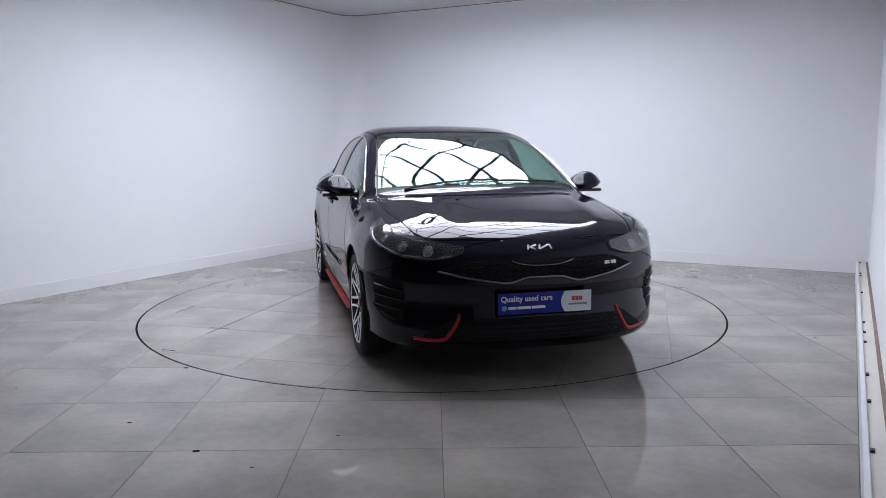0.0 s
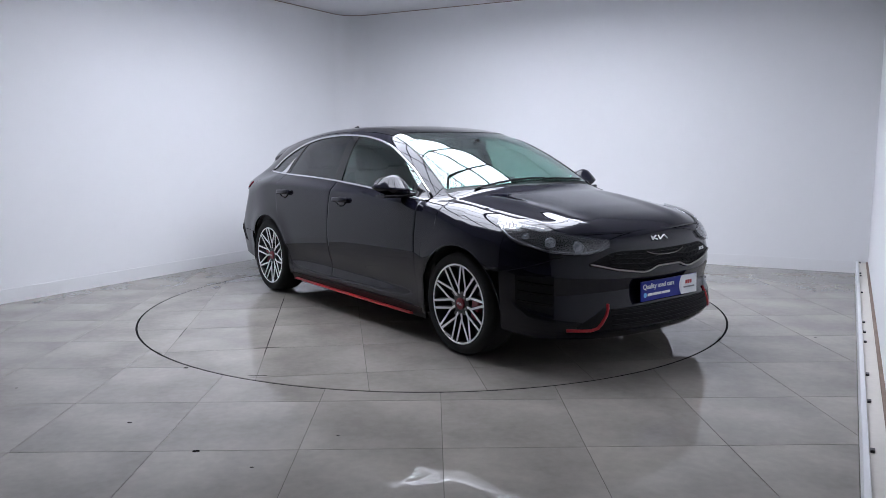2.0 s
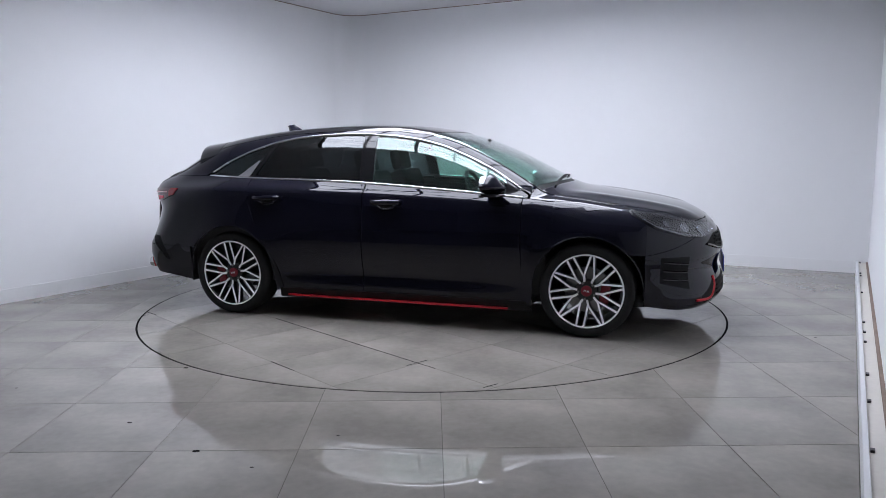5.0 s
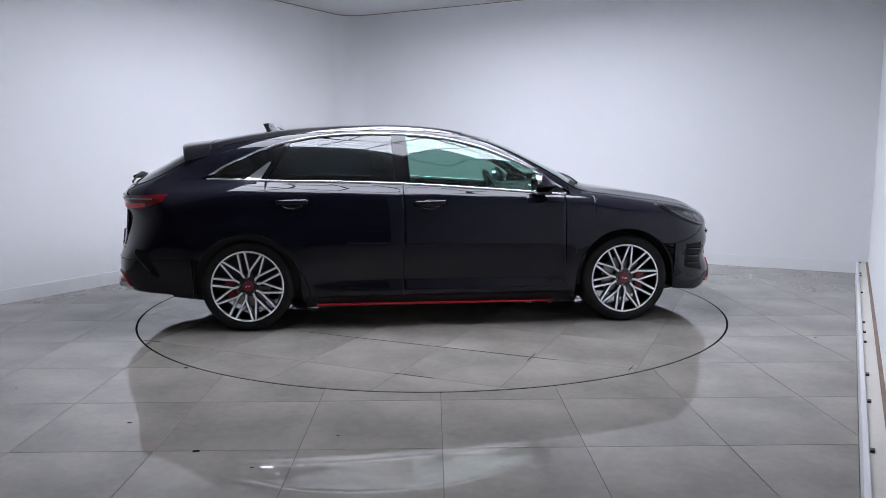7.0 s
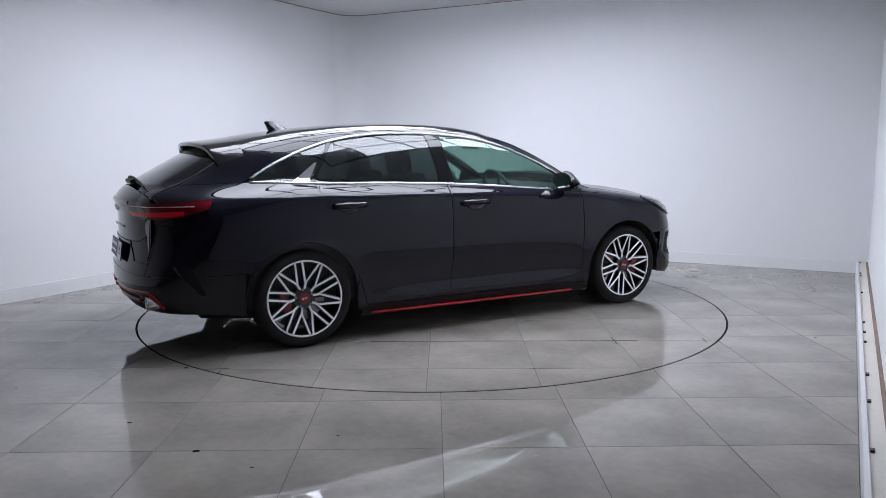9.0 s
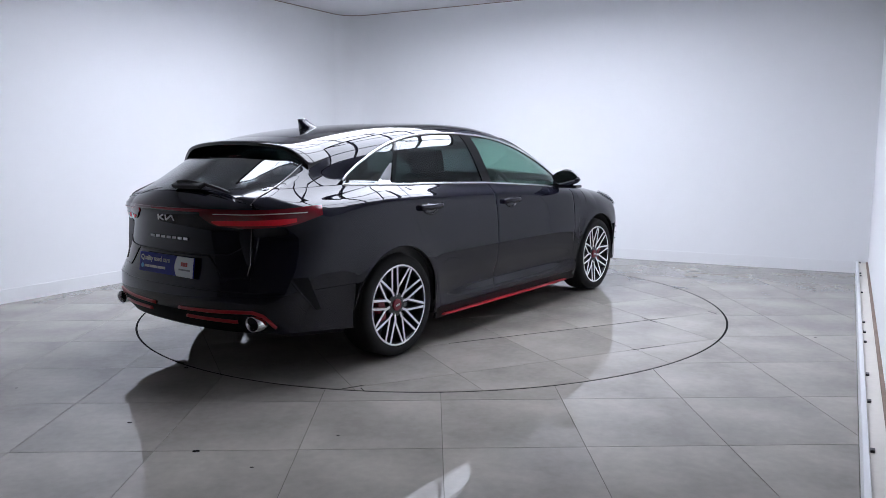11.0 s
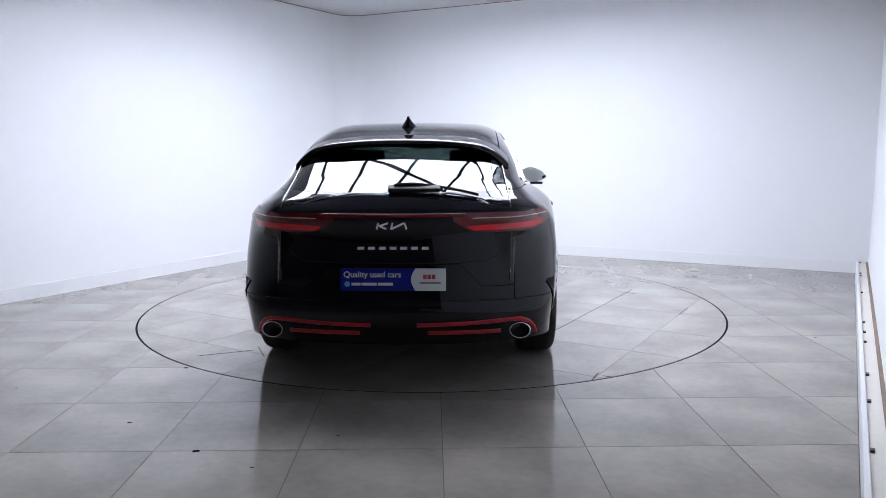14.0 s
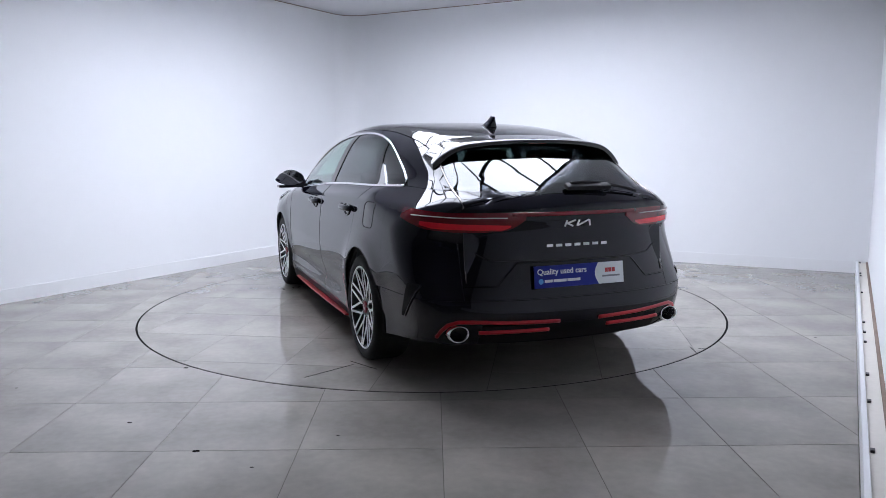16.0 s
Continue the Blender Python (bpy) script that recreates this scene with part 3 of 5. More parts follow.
M_PAINT = paint_material()
M_GLOSSB = plain("gloss_black_trim", (0.005, 0.005, 0.006), 0.06, spec=0.45)
M_MESH = plain("matt_black_mesh", (0.010, 0.010, 0.011), 0.6, spec=0.12, noise_scale=30, amount=0.2)
M_TRIM = plain("black_grained_plastic", (0.007, 0.007, 0.008), 0.5, spec=0.25, noise_scale=30, amount=0.2, bump=0.1, bump_scale=600)
M_RUBBER = plain("tyre_rubber", (0.014, 0.014, 0.014), 0.7, spec=0.25, noise_scale=20, amount=0.3, bump=0.15, bump_scale=300)
M_CHROME = plain("satin_chrome", (0.80, 0.80, 0.81), 0.16, metal=1.0, noise_scale=15, amount=0.03)
M_DCHROME = plain("dark_chrome", (0.20, 0.19, 0.18), 0.22, metal=1.0, noise_scale=15, amount=0.05)
M_ALLOY = plain("machined_alloy", (0.95, 0.95, 0.96), 0.30, metal=0.0, spec=0.8, noise_scale=40, amount=0.05)
M_SPOKE = plain("dark_alloy_paint", (0.010, 0.010, 0.011), 0.35, coat=0.4, noise_scale=25, amount=0.1)
M_RED = plain("red_accent_paint", (0.42, 0.005, 0.012), 0.35, coat=0.1, noise_scale=20, amount=0.08)
M_CALIPER = plain("red_brake_paint", (0.20, 0.006, 0.018), 0.4, coat=0.3, noise_scale=30, amount=0.1)
M_STEEL = plain("brake_steel", (0.26, 0.255, 0.25), 0.35, metal=1.0, noise_scale=30, amount=0.15)
M_TAIL = plain("red_lamp_lens", (0.78, 0.010, 0.026), 0.10, coat=0.25, noise_scale=30, amount=0.15)
M_TAILD = plain("deep_red_lamp_lens", (0.13, 0.003, 0.008), 0.08, coat=0.25, noise_scale=30, amount=0.15)
M_LAMPG = plain("smoked_lamp_lens", (0.016, 0.017, 0.019), 0.2, coat=0.3, noise_scale=20, amount=0.3)
M_LENS = glass_material("lamp_cover_glass", (0.86, 0.87, 0.88))
M_REFL = plain("lamp_reflector", (0.30, 0.31, 0.33), 0.25, metal=1.0, noise_scale=40, amount=0.1)
M_GLASS = glass_material("green_tinted_glass", (0.66, 0.80, 0.755))
M_SCREEN = glass_material("windscreen_glass", (0.74, 0.87, 0.83))
M_PRIV = glass_material("privacy_glass", (0.34, 0.37, 0.38))
M_CLOTH = plain("dark_seat_cloth", (0.022, 0.022, 0.024), 0.85, noise_scale=30, amount=0.3, bump=0.3, bump_scale=500)
M_CABIN = plain("dark_cabin_plastic", (0.018, 0.018, 0.019), 0.6, noise_scale=20, amount=0.25)
M_LINER = plain("roof_lining", (0.10, 0.10, 0.10), 0.9, noise_scale=30, amount=0.1)
M_UNDER = plain("underbody_black", (0.018, 0.018, 0.018), 0.85, noise_scale=10, amount=0.4)
M_BLUE = plain("blue_plate_print", (0.014, 0.023, 0.235), 0.4, spec=0.2, noise_scale=30, amount=0.05)
M_WHITE = plain("white_plate_print", (0.72, 0.74, 0.76), 0.35, coat=0.3, noise_scale=30, amount=0.03)
M_SKY = plain("light_blue_print", (0.10, 0.38, 0.80), 0.35, noise_scale=30, amount=0.05)
M_PRED = plain("red_plate_print", (0.50, 0.05, 0.06), 0.35, noise_scale=30, amount=0.05)
M_GREY = plain("grey_plate_print", (0.22, 0.22, 0.24), 0.4, noise_scale=30, amount=0.05)
M_BADGE = plain("polished_badge_metal", (0.82, 0.82, 0.83), 0.25, metal=0.15, noise_scale=30, amount=0.03)

car = tagged(new("car"), "glossy black estate car with red accents on a turntable", "car")
G = 0.0028        # half of a panel gap

# -- bonnet, roof, glass --
HOOD_Y = smooth_curve([(0, 0.73), (1.0, 0.715), (1.5, 0.70), (1.8, 0.655), (2.0, 0.60), (2.3, 0.5)], 0.06)


def hood_front(y):
    return 2.065 - 0.20 * y ** 2 - 0.30 * y ** 4


def hood_grid(nx=70, ny=49):
    u = np.linspace(-1, 1, ny)[:, None]
    t = np.linspace(0, 1, nx)[None]
    y = u * HOOD_Y(1.5)
    x0 = 1.115 - 0.30 * y ** 2
    for _ in range(4):
        x = x0 * (1 - t) + hood_front(y) * t
        y = u * HOOD_Y(x)
        x0 = 1.115 - 0.26 * y ** 2
    return top_points(x, y)


panel("bonnet", hood_grid(), M_PAINT, car, "black glossy bonnet with a soft crease", roll=0.0025)

EDGE = smooth_curve([(-3, 0.55), (-2.3, 0.585), (-2.0, 0.575), (-1.7, 0.545), (-1.3, 0.545), (-0.5, 0.55), (0.2, 0.56), (0.5, 0.60), (0.8, 0.655), (1.05, 0.70), (3, 0.9)], 0.07)


def span(x0, x1, nx, ny, bow0=0.0, bow1=0.0, inset=0.0):
    """A grid over the roof between two stations that bow with y."""
    u, t = np.linspace(-1, 1, ny)[:, None], np.linspace(0, 1, nx)[None]
    x = x0 * (1 - t) + x1 * t + 0 * u
    for _ in range(5):
        y = u * (EDGE(x) - inset)
        x = (x0 + bow0 * y ** 2) * (1 - t) + (x1 + bow1 * y ** 2) * t
    return top_points(x, y)


panel("roof", span(-1.66, 0.24, 80, 41, 0.10, -0.22, G), M_GLOSSB, car, "black glass-like roof")
panel("windscreen", span(0.243, 1.085, 44, 41, -0.22, -0.30, G + 0.004), M_SCREEN, car, "clear green-tinted windscreen", lift=-0.002, thick=0.004)
panel("rear_window", span(-2.215, -1.70, 36, 41, 0.16, 0.10, G + 0.004), M_PRIV, car, "dark rear window", lift=-0.002, thick=0.004)
# black ceramic band inside the screens
panel("screen_band", span(0.235, 0.345, 8, 41, -0.22, -0.20, G), M_GLOSSB, car, lift=-0.009, thick=0.002)
panel("rear_screen_band", span(-1.765, -1.66, 8, 41, 0.14, 0.10, G), M_GLOSSB, car, lift=-0.009, thick=0.002)
panel("cowl", span(1.035, 1.125, 6, 41, -0.30, -0.27, 0.0), M_TRIM, car, "black plastic cowl below the windscreen", lift=-0.010, thick=0.006)


def bead(name, pts, radius, mat, label="", flat=1.0):
    return part(name, tube(bmesh.new(), [tuple(p) for p in pts], radius, 8, flat=flat), mat, car, label, smooth=True)


PHI_ARCH = math.degrees(math.atan2(0.87, 0.445))
FRONT_TOP = smooth_curve([(0, 0.768), (20, 0.752), (34, 0.70), (42, 0.655), (52, 0.60), (63, 0.555), (90, 0.55)], 3, 0, 100)


def front_top(ph):
    """Upper edge of the front bumper by bearing."""
    return FRONT_TOP(np.abs(ph))


for s in (-1, 1):
    # A pillar, roof rail and C pillar in one frame, from the window line to the roof's edge
    xs = np.linspace(-2.19, 0.93, 120)
    low_z = np.maximum(ARCLINE(xs) + 0.012, BELT(xs) + 0.004)
    a = side_points(xs, low_z, s)
    b = top_points(xs, s * (EDGE(xs) + G))
    panel("side_frame", between(a, b, 16), M_PAINT, car, "black roof rail and pillars")
    # wing triangle beside the windscreen's foot
    xs = np.linspace(0.935, 1.099, 10)
    a, b = side_points(xs, BELT(xs) + 0.002, s), top_points(xs, s * (EDGE(xs) + G))
    panel("pillar_foot", between(a, b, 10), M_PAINT, car)

    # front wing
    xs = np.unique(np.concatenate([spaced(0.893, 1.6915, 60, (HUB_X - ARCH_R + 0.01, HUB_X + ARCH_R - 0.01)), [1.0993, 1.1003]]))
    zl = np.maximum(arch_floor(xs, HUB_X, 0.185), np.where(xs > HUB_X + 0.2, 0.56, 0.185))
    lower = side_points(xs, zl, s)
    up = np.where((xs < 1.10)[:, None], side_points(xs, BELT(xs) - 0.002, s), top_points(xs, s * (HOOD_Y(xs) + 2 * G)))
    panel("front_wing", between(lower, up, 40, 0.45), M_PAINT, car, "black front wing over the wheel")
    # nose corner between bonnet and bumper
    ys = np.linspace(0, 0.75, 400)
    fx = hood_front(ys)
    yc = ys[np.argmax(ys >= HOOD_Y(fx))]
    xs = np.linspace(1.694, hood_front(yc), 40)
    line = np.concatenate([np.stack([xs, HOOD_Y(xs) + 2 * G], 1), np.stack([hood_front(np.linspace(yc, 0, 60)[1:]) + 2 * G, np.linspace(yc, 0, 60)[1:]], 1)])
    bear = np.degrees(np.arctan2(line[:, 1], line[:, 0] - 1.25))
    t = np.linspace(0, 1, 50)
    want = bear[0] * (1 - t)
    bx, by = np.interp(-want, -bear, line[:, 0]), np.interp(-want, -bear, line[:, 1])
    ph = PHI_ARCH * (1 - t)
    zt = front_top(ph)
    ph = bearing_at(zt, 1.692) * (1 - t)
    low_line, top_line = end_points(ph * s, zt + 0.003, True), top_points(bx, by * s)
    grid = skin(low_line, top_line, 20)
    rear = between(np.array([[1.6935, low_line[0, 1], low_line[0, 2]]]), np.array([[1.6935, top_line[0, 1], top_line[0, 2]]]), 20, 0.45)
    fade = np.clip(1 - np.arange(grid.shape[1]) / 16, 0, 1) ** 2
    grid = grid + (rear - grid[:, :1]) * fade[None, :, None]
    out = slope(grid)
    grid = cast(grid - out * 0.12, out, 0.3)
    panel("nose_corner", grid, M_PAINT, car, "black nose panel round the headlamp")

    # doors
    SEAM = smooth_curve([(0, -0.262), (0.9, -0.255), (1.4, -0.25)], 0.02, -0.5, 2)
    FRONTSEAM = smooth_curve([(0, 0.90), (0.3, 0.90), (0.6, 0.885), (0.9, 0.89), (1.1, 0.89)], 0.05, -0.5, 2)
    REARSEAM = smooth_curve([(0, -0.90), (0.25, -0.90), (0.42, -0.955), (0.55, -1.04), (0.68, -1.12), (0.82, -1.175), (0.92, -1.195), (1.1, -1.20)], 0.03, -0.5, 2)

    def door_grid(front, rear, n, s=s):
        z = np.linspace(0, 1, 60)[:, None]
        t = np.linspace(0, 1, n)[None]
        zz = 0.222 + (0.985 - 0.222) * z + 0 * t
        for _ in range(5):
            x = (rear(zz) + G) * (1 - t) + (front(zz) - G) * t
            zz = 0.222 * (1 - z) + (BELT(x) - 0.001) * z
        return side_points(x, zz, s)

    fd = panel("front_door", door_grid(FRONTSEAM, SEAM, 60), M_PAINT, car, "black front door", roll=0.0018)
    rd = panel("rear_door", door_grid(SEAM, REARSEAM, 50), M_PAINT, car, "black rear door", roll=0.0018)
    # sill and red blade
    xs = np.linspace(-0.93, 0.96, 60)
    panel("sill", np.stack([side_points(xs, np.full_like(xs, z), s) for z in np.linspace(0.15, 0.218, 6)]), M_TRIM, car, "black sill")
    bm = bmesh.new()
    zr = lambda x: 0.172 - 0.004 * x
    top = [Vector((x, s * (0.848 + 0.016 * math.cos(x * 1.2)), zr(x) - 0.004)) for x in np.linspace(-0.86, 0.80, 30)]
    rows = [[bm.verts.new(p + Vector((0, s * dy, dz))) for p in top] for dy, dz in ((0, 0.004), (0.008, 0.003), (0.010, -0.001), (0.007, -0.007), (-0.05, -0.014), (-0.05, 0.002))]
    for i in range(6):
        for k in range(29):
            bm.faces.new((rows[i][k], rows[i][k + 1], rows[(i + 1) % 6][k + 1], rows[(i + 1) % 6][k]))
    for k in (0, -1):
        bm.faces.new([r[k] for r in rows])
    bmesh.ops.recalc_face_normals(bm, faces=bm.faces)
    part("side_blade", bm, M_RED, car, "red painted side blade", smooth=False)

    # rear quarter: side, then round the corner to the tailgate
    xs = spaced(-1.6915, -0.893, 60, (-HUB_X - ARCH_R + 0.01, -HUB_X + ARCH_R - 0.01))
    zl = np.maximum(arch_floor(xs, -HUB_X, 0.2), np.where(xs < -HUB_X - 0.2, 0.50, 0.2))
    t = np.linspace(0, 1, 40)[:, None]
    zz = zl[None] * (1 - t) + (BELT(xs) + 0.001)[None] * t
    xx = np.broadcast_to(xs[None], zz.shape)
    lim = REARSEAM(zz) - G
    front_line = np.minimum(xx, lim)
    # stations run from the arch's rear to the door seam on every row
    w = (xs - xs[0]) / (xs[-1] - xs[0])
    xx = xs[0] + (lim - xs[0]) * w[None]
    zz = np.maximum(arch_floor(xx, -HUB_X, 0.2), np.where(xx < -HUB_X - 0.2, 0.50, 0.2)) * (1 - t) + (BELT(xx) + 0.001) * t
    panel("rear_quarter", side_points(xx, zz, s), M_PAINT, car, "black rear wing over the wheel")
    zc = np.linspace(0.50, 0.925, 30)
    ph0 = bearing_at(zc, 1.692, False)[:, None]
    scan = np.linspace(15, 60, 120)
    yy = np.abs(end_points(scan[None] * s + 0 * zc[:, None], zc[:, None] + 0 * scan[None], False)[..., 1])
    ph1 = np.array([np.interp(0.604, yy[i], scan) for i in range(30)])[:, None]
    t = np.linspace(0, 1, 34)[None]
    corner = end_points((ph0 * (1 - t) + ph1 * t) * s, zc[:, None] + 0 * t, False)
    panel("rear_corner", corner, M_PAINT, car, "black rear corner panel")
    # shoulder from the rear corner up to the pillar
    xs = np.linspace(-1.69, -2.19, 30)
    up = side_points(xs, BELT(xs) + 0.002, s)
    ends = top_points(np.linspace(-2.195, -2.235, 4), s * np.linspace(0.60, 0.588, 4))
    panel("rear_shoulder", skin(corner[-1], np.concatenate([up, ends]), 14), M_PAINT, car, "black rear shoulder")
    # deck strip under the side of the rear window
    # windows
    def window(x0f, x1f, n, s=s, m=12):
        v, t = np.linspace(0, 1, m)[:, None], np.linspace(0, 1, n)[None]
        z = 1.0 + 0.3 * v + 0 * t
        for _ in range(8):
            x = x0f(z) * (1 - t) + x1f(z) * t
            z = (BELT(x) + 0.006) * (1 - v) + np.maximum(ARCLINE(x) - 0.002, BELT(x) + 0.007) * v
        return side_points(x, z, s)

    BP = lambda z: -0.305 - 0.08 * (z - 1.0)
    BPF = lambda z: -0.200 - 0.08 * (z - 1.0)
    CP = lambda z: -1.225 + 0.62 * (z - 1.02)
    panel("front_window", window(BPF, lambda z: 0.80 + 0 * z, 40), M_GLASS, car, "green-tinted front side window", lift=-0.006, thick=0.004)
    panel("rear_side_window", window(lambda z: CP(z) + 0.03, BP, 36), M_PRIV, car, "dark tinted rear side window", lift=-0.006, thick=0.004)
    panel("quarter_window", window(lambda z: -1.575 + 0 * z, CP, 26), M_PRIV, car, "dark triangular quarter window", lift=-0.006, thick=0.004)
    panel("mirror_triangle", window(lambda z: 0.765 + 0 * z, lambda z: 0.915 + 0 * z, 12), M_GLOSSB, car, lift=-0.001)
    panel("b_pillar", window(BP, BPF, 8), M_GLOSSB, car, "gloss black centre pillar", lift=-0.002)
    panel("c_pillar_strip", window(CP, lambda z: CP(z) + 0.028, 5), M_GLOSSB, car, lift=-0.002)
    # bright fin in the quarter window
    v, t = np.linspace(0, 1, 8)[:, None], np.linspace(0, 1, 8)[None]
    z = 1.026 + 0.125 * v + 0 * t
    xl, xr = -1.345 + 0.17 * v, -1.225 + 0.60 * 0.125 * v - 0.01
    panel("bright_fin", side_points(np.minimum(xl, xr - 0.012) * (1 - t) + xr * t, z, s), M_CHROME, car, "satin chrome fin", lift=0.002, fold=0.008)
    # chrome frame round the windows
    xs = np.linspace(-1.585, 0.885, 90)
    p = side_points(xs, ARCLINE(xs) + 0.004, s)
    n = slope(p)
    bead("window_trim", p + n * 0.001, 0.0085, M_CHROME, "chrome trim over the windows", 0.6)
    xs = np.linspace(-1.60, 0.90, 70)
    p = side_points(xs, BELT(xs) + 0.001, s)
    bead("belt_trim", p + slope(p) * 0.001, 0.0085, M_CHROME, "chrome trim below the windows", 0.6)
    # bright edge beside the windscreen and the rear window
    xs = np.linspace(0.25, 1.05, 30)
    bead("screen_trim", top_points(xs, s * EDGE(xs)) + [0, 0, 0.001], 0.004, M_GLOSSB)
    xs = np.linspace(-2.2, -1.68, 26)
    bead("tailgate_trim", top_points(xs, s * EDGE(xs)) + [0, 0, 0.001], 0.0045, M_DCHROME, "thin bright edge of the tailgate")

    # door handles
    for x, dr in ((-0.07, fd), (-1.01, rd)):
        bm = bmesh.new()
        c = side_points(np.array([x]), np.array([0.868 if x > -0.5 else 0.884]), s)[0]
        prof = []
        for k in range(15):
            q = k / 14 - 0.5
            prof.append((c[0] + q * 0.215, c[1] + s * (0.012 + 0.022 * (1 - (2 * q) ** 4)), c[2] + 0.004 * q))
        tube(bm, prof, 0.0185, 10, flat=0.8)
        part("door_handle", bm, M_PAINT, dr, "black door handle", smooth=True)
        bm = bmesh.new()
        bmesh.ops.create_uvsphere(bm, u_segments=20, v_segments=10, radius=1, matrix=Matrix.Translation((c[0], c[1] - s * 0.002, c[2] - 0.018)) @ Matrix.Diagonal((0.078, 0.010, 0.040, 1)))
        part("handle_cup", bm, M_GLOSSB, dr, smooth=True)
        qs = np.linspace(-1, 1, 17)
        lip = side_points(c[0] + 0.066 * qs, c[2] - 0.022 - 0.026 * (1 - qs ** 2) ** 0.7, s)
        part("cup_lip", tube(bmesh.new(), [tuple(v) for v in lip + [0, 0.001 * s, 0]], 0.006, 8), M_PAINT, dr, smooth=True)

    # door mirror
    mirror = new("door_mirror")
    mirror.parent = car
    tagged(mirror, "black door mirror with a bright foot")
    mirror.matrix_basis = pose(0.69, s * 0.915, 1.0)
    bm = bmesh.new()
    bmesh.ops.create_uvsphere(bm, u_segments=36, v_segments=20, radius=1.0)
    for v in bm.verts:
        x, y, z = v.co
        wide = np.interp(z, [-1, -0.75, -0.35, 0.8, 0.96, 1], [0.0, 0.75, 1.0, 0.32, 0.14, 0.0]) / max(0.12, math.sqrt(max(0.0, 1 - z * z)))
        x, y = x * wide, y * (0.35 + 0.65 * wide)
        x = x * 0.105 if x > 0 else x * 0.035
        v.co = (x, y * 0.135, z * 0.069 * (1 - 0.22 * y * s) + 0.008 * y * s)
        v.co.x -= 0.05 * (y * s) ** 2 * (1 if y * s > 0 else 0)
    part("mirror_cap", bm, M_PAINT, mirror, "glossy black mirror cap", smooth=True)
    bm = bmesh.new()
    bmesh.ops.create_circle(bm, cap_ends=True, radius=1, segments=40, matrix=Matrix.Translation((-0.046, 0.004 * s, 0.002)) @ Matrix.Rotation(math.pi / 2, 4, "Y") @ Matrix.Diagonal((0.058, 0.108, 1, 1)))
    ext = bmesh.ops.extrude_face_region(bm, geom=bm.faces[:])
    for v in ext["geom"]:
        if isinstance(v, bmesh.types.BMVert):
            v.co.x += 0.03
    bmesh.ops.recalc_face_normals(bm, faces=bm.faces)
    part("mirror_glass", bm, plain("mirror_glass", (0.75, 0.78, 0.78), 0.02, metal=1.0), mirror, "mirror glass")
    part("mirror_rim", box_bm(pose(0.01, 0.0, -0.066, 0, 0, 0), 0.10, 0.20, 0.022, 0.008), M_GLOSSB, mirror)
    bm = tube(bmesh.new(), [(0.05, -s * 0.185, -0.075), (0.045, -s * 0.13, -0.062), (0.03, -s * 0.06, -0.055)], 0.022, 10)
    part("mirror_foot", bm, M_GLOSSB, mirror, smooth=True)

    # wheel housing
    for hx in (HUB_X, -HUB_X):
        bm = bmesh.new()
        ring = []
        for k in range(25):
            a = math.radians(-12 + 204 * k / 24)
            ring.append([bm.verts.new((hx + (ARCH_R + 0.004) * math.cos(a), s * y, max(0.15, HUB_Z + (ARCH_R + 0.004) * math.sin(a)))) for y in (0.862, 0.5)])
        for a, b in zip(ring, ring[1:]):
            bm.faces.new((a[0], b[0], b[1], a[1]))
        bm.faces.new([r[1] for r in ring])
        part("wheel_housing", bm, M_UNDER, car)
        # body-coloured lip of the arch
        pts = []
        for k in range(29):
            a = math.radians(-7 + 194 * k / 28)
            x, z = hx + ARCH_R * math.cos(a), HUB_Z + ARCH_R * math.sin(a)
            pts.append(side_points(np.array([x]), np.array([max(z, 0.2)]), s)[0] - [0, 0.004 * s, 0])
        part("arch_lip", tube(bmesh.new(), [tuple(p) for p in pts], 0.006, 6), M_PAINT, car, smooth=True)

# -- nose --
phi_arch = PHI_ARCH
t = np.linspace(0, 1, 56)[:, None]
lim = bearing_at(0.235 + (0.555 - 0.235) * t[:, 0], 1.692)[:, None]
ph = np.linspace(-1, 1, 121)[None] * lim
zlo = smooth_curve([(0, 0.185), (30, 0.185), (50, 0.195), (63, 0.235), (90, 0.25)], 5, 0, 100)(np.abs(ph))
panel("front_bumper", end_points(ph, zlo * (1 - t) + front_top(ph) * t, True), M_PAINT, car, "black front bumper")


def on_nose(y, z, lift=0.0):
    """A point of the nose at that y and z."""
    y, z = np.broadcast_arrays(np.asarray(y, float), np.asarray(z, float))
    o = np.stack([np.full_like(y, 1.1), y, z], -1)
    p = cast(o, np.broadcast_to(np.array([1.0, 0, 0]), o.shape), 1.4)
    return p + slope(p) * lift


def on_tail(y, z, lift=0.0):
    y, z = np.broadcast_arrays(np.asarray(y, float), np.asarray(z, float))
    o = np.stack([np.full_like(y, -1.3), y, z], -1)
    p = cast(o, np.broadcast_to(np.array([-1.0, 0, 0]), o.shape), 1.4)
    return p + slope(p) * lift


def nose_patch(y0, y1, zlo, zhi, ny, nz, f=on_nose):
    y = np.linspace(y0, y1, ny)[None]
    t = np.linspace(0, 1, nz)[:, None]
    return f(y + 0 * t, zlo(y) * (1 - t) + zhi(y) * t)


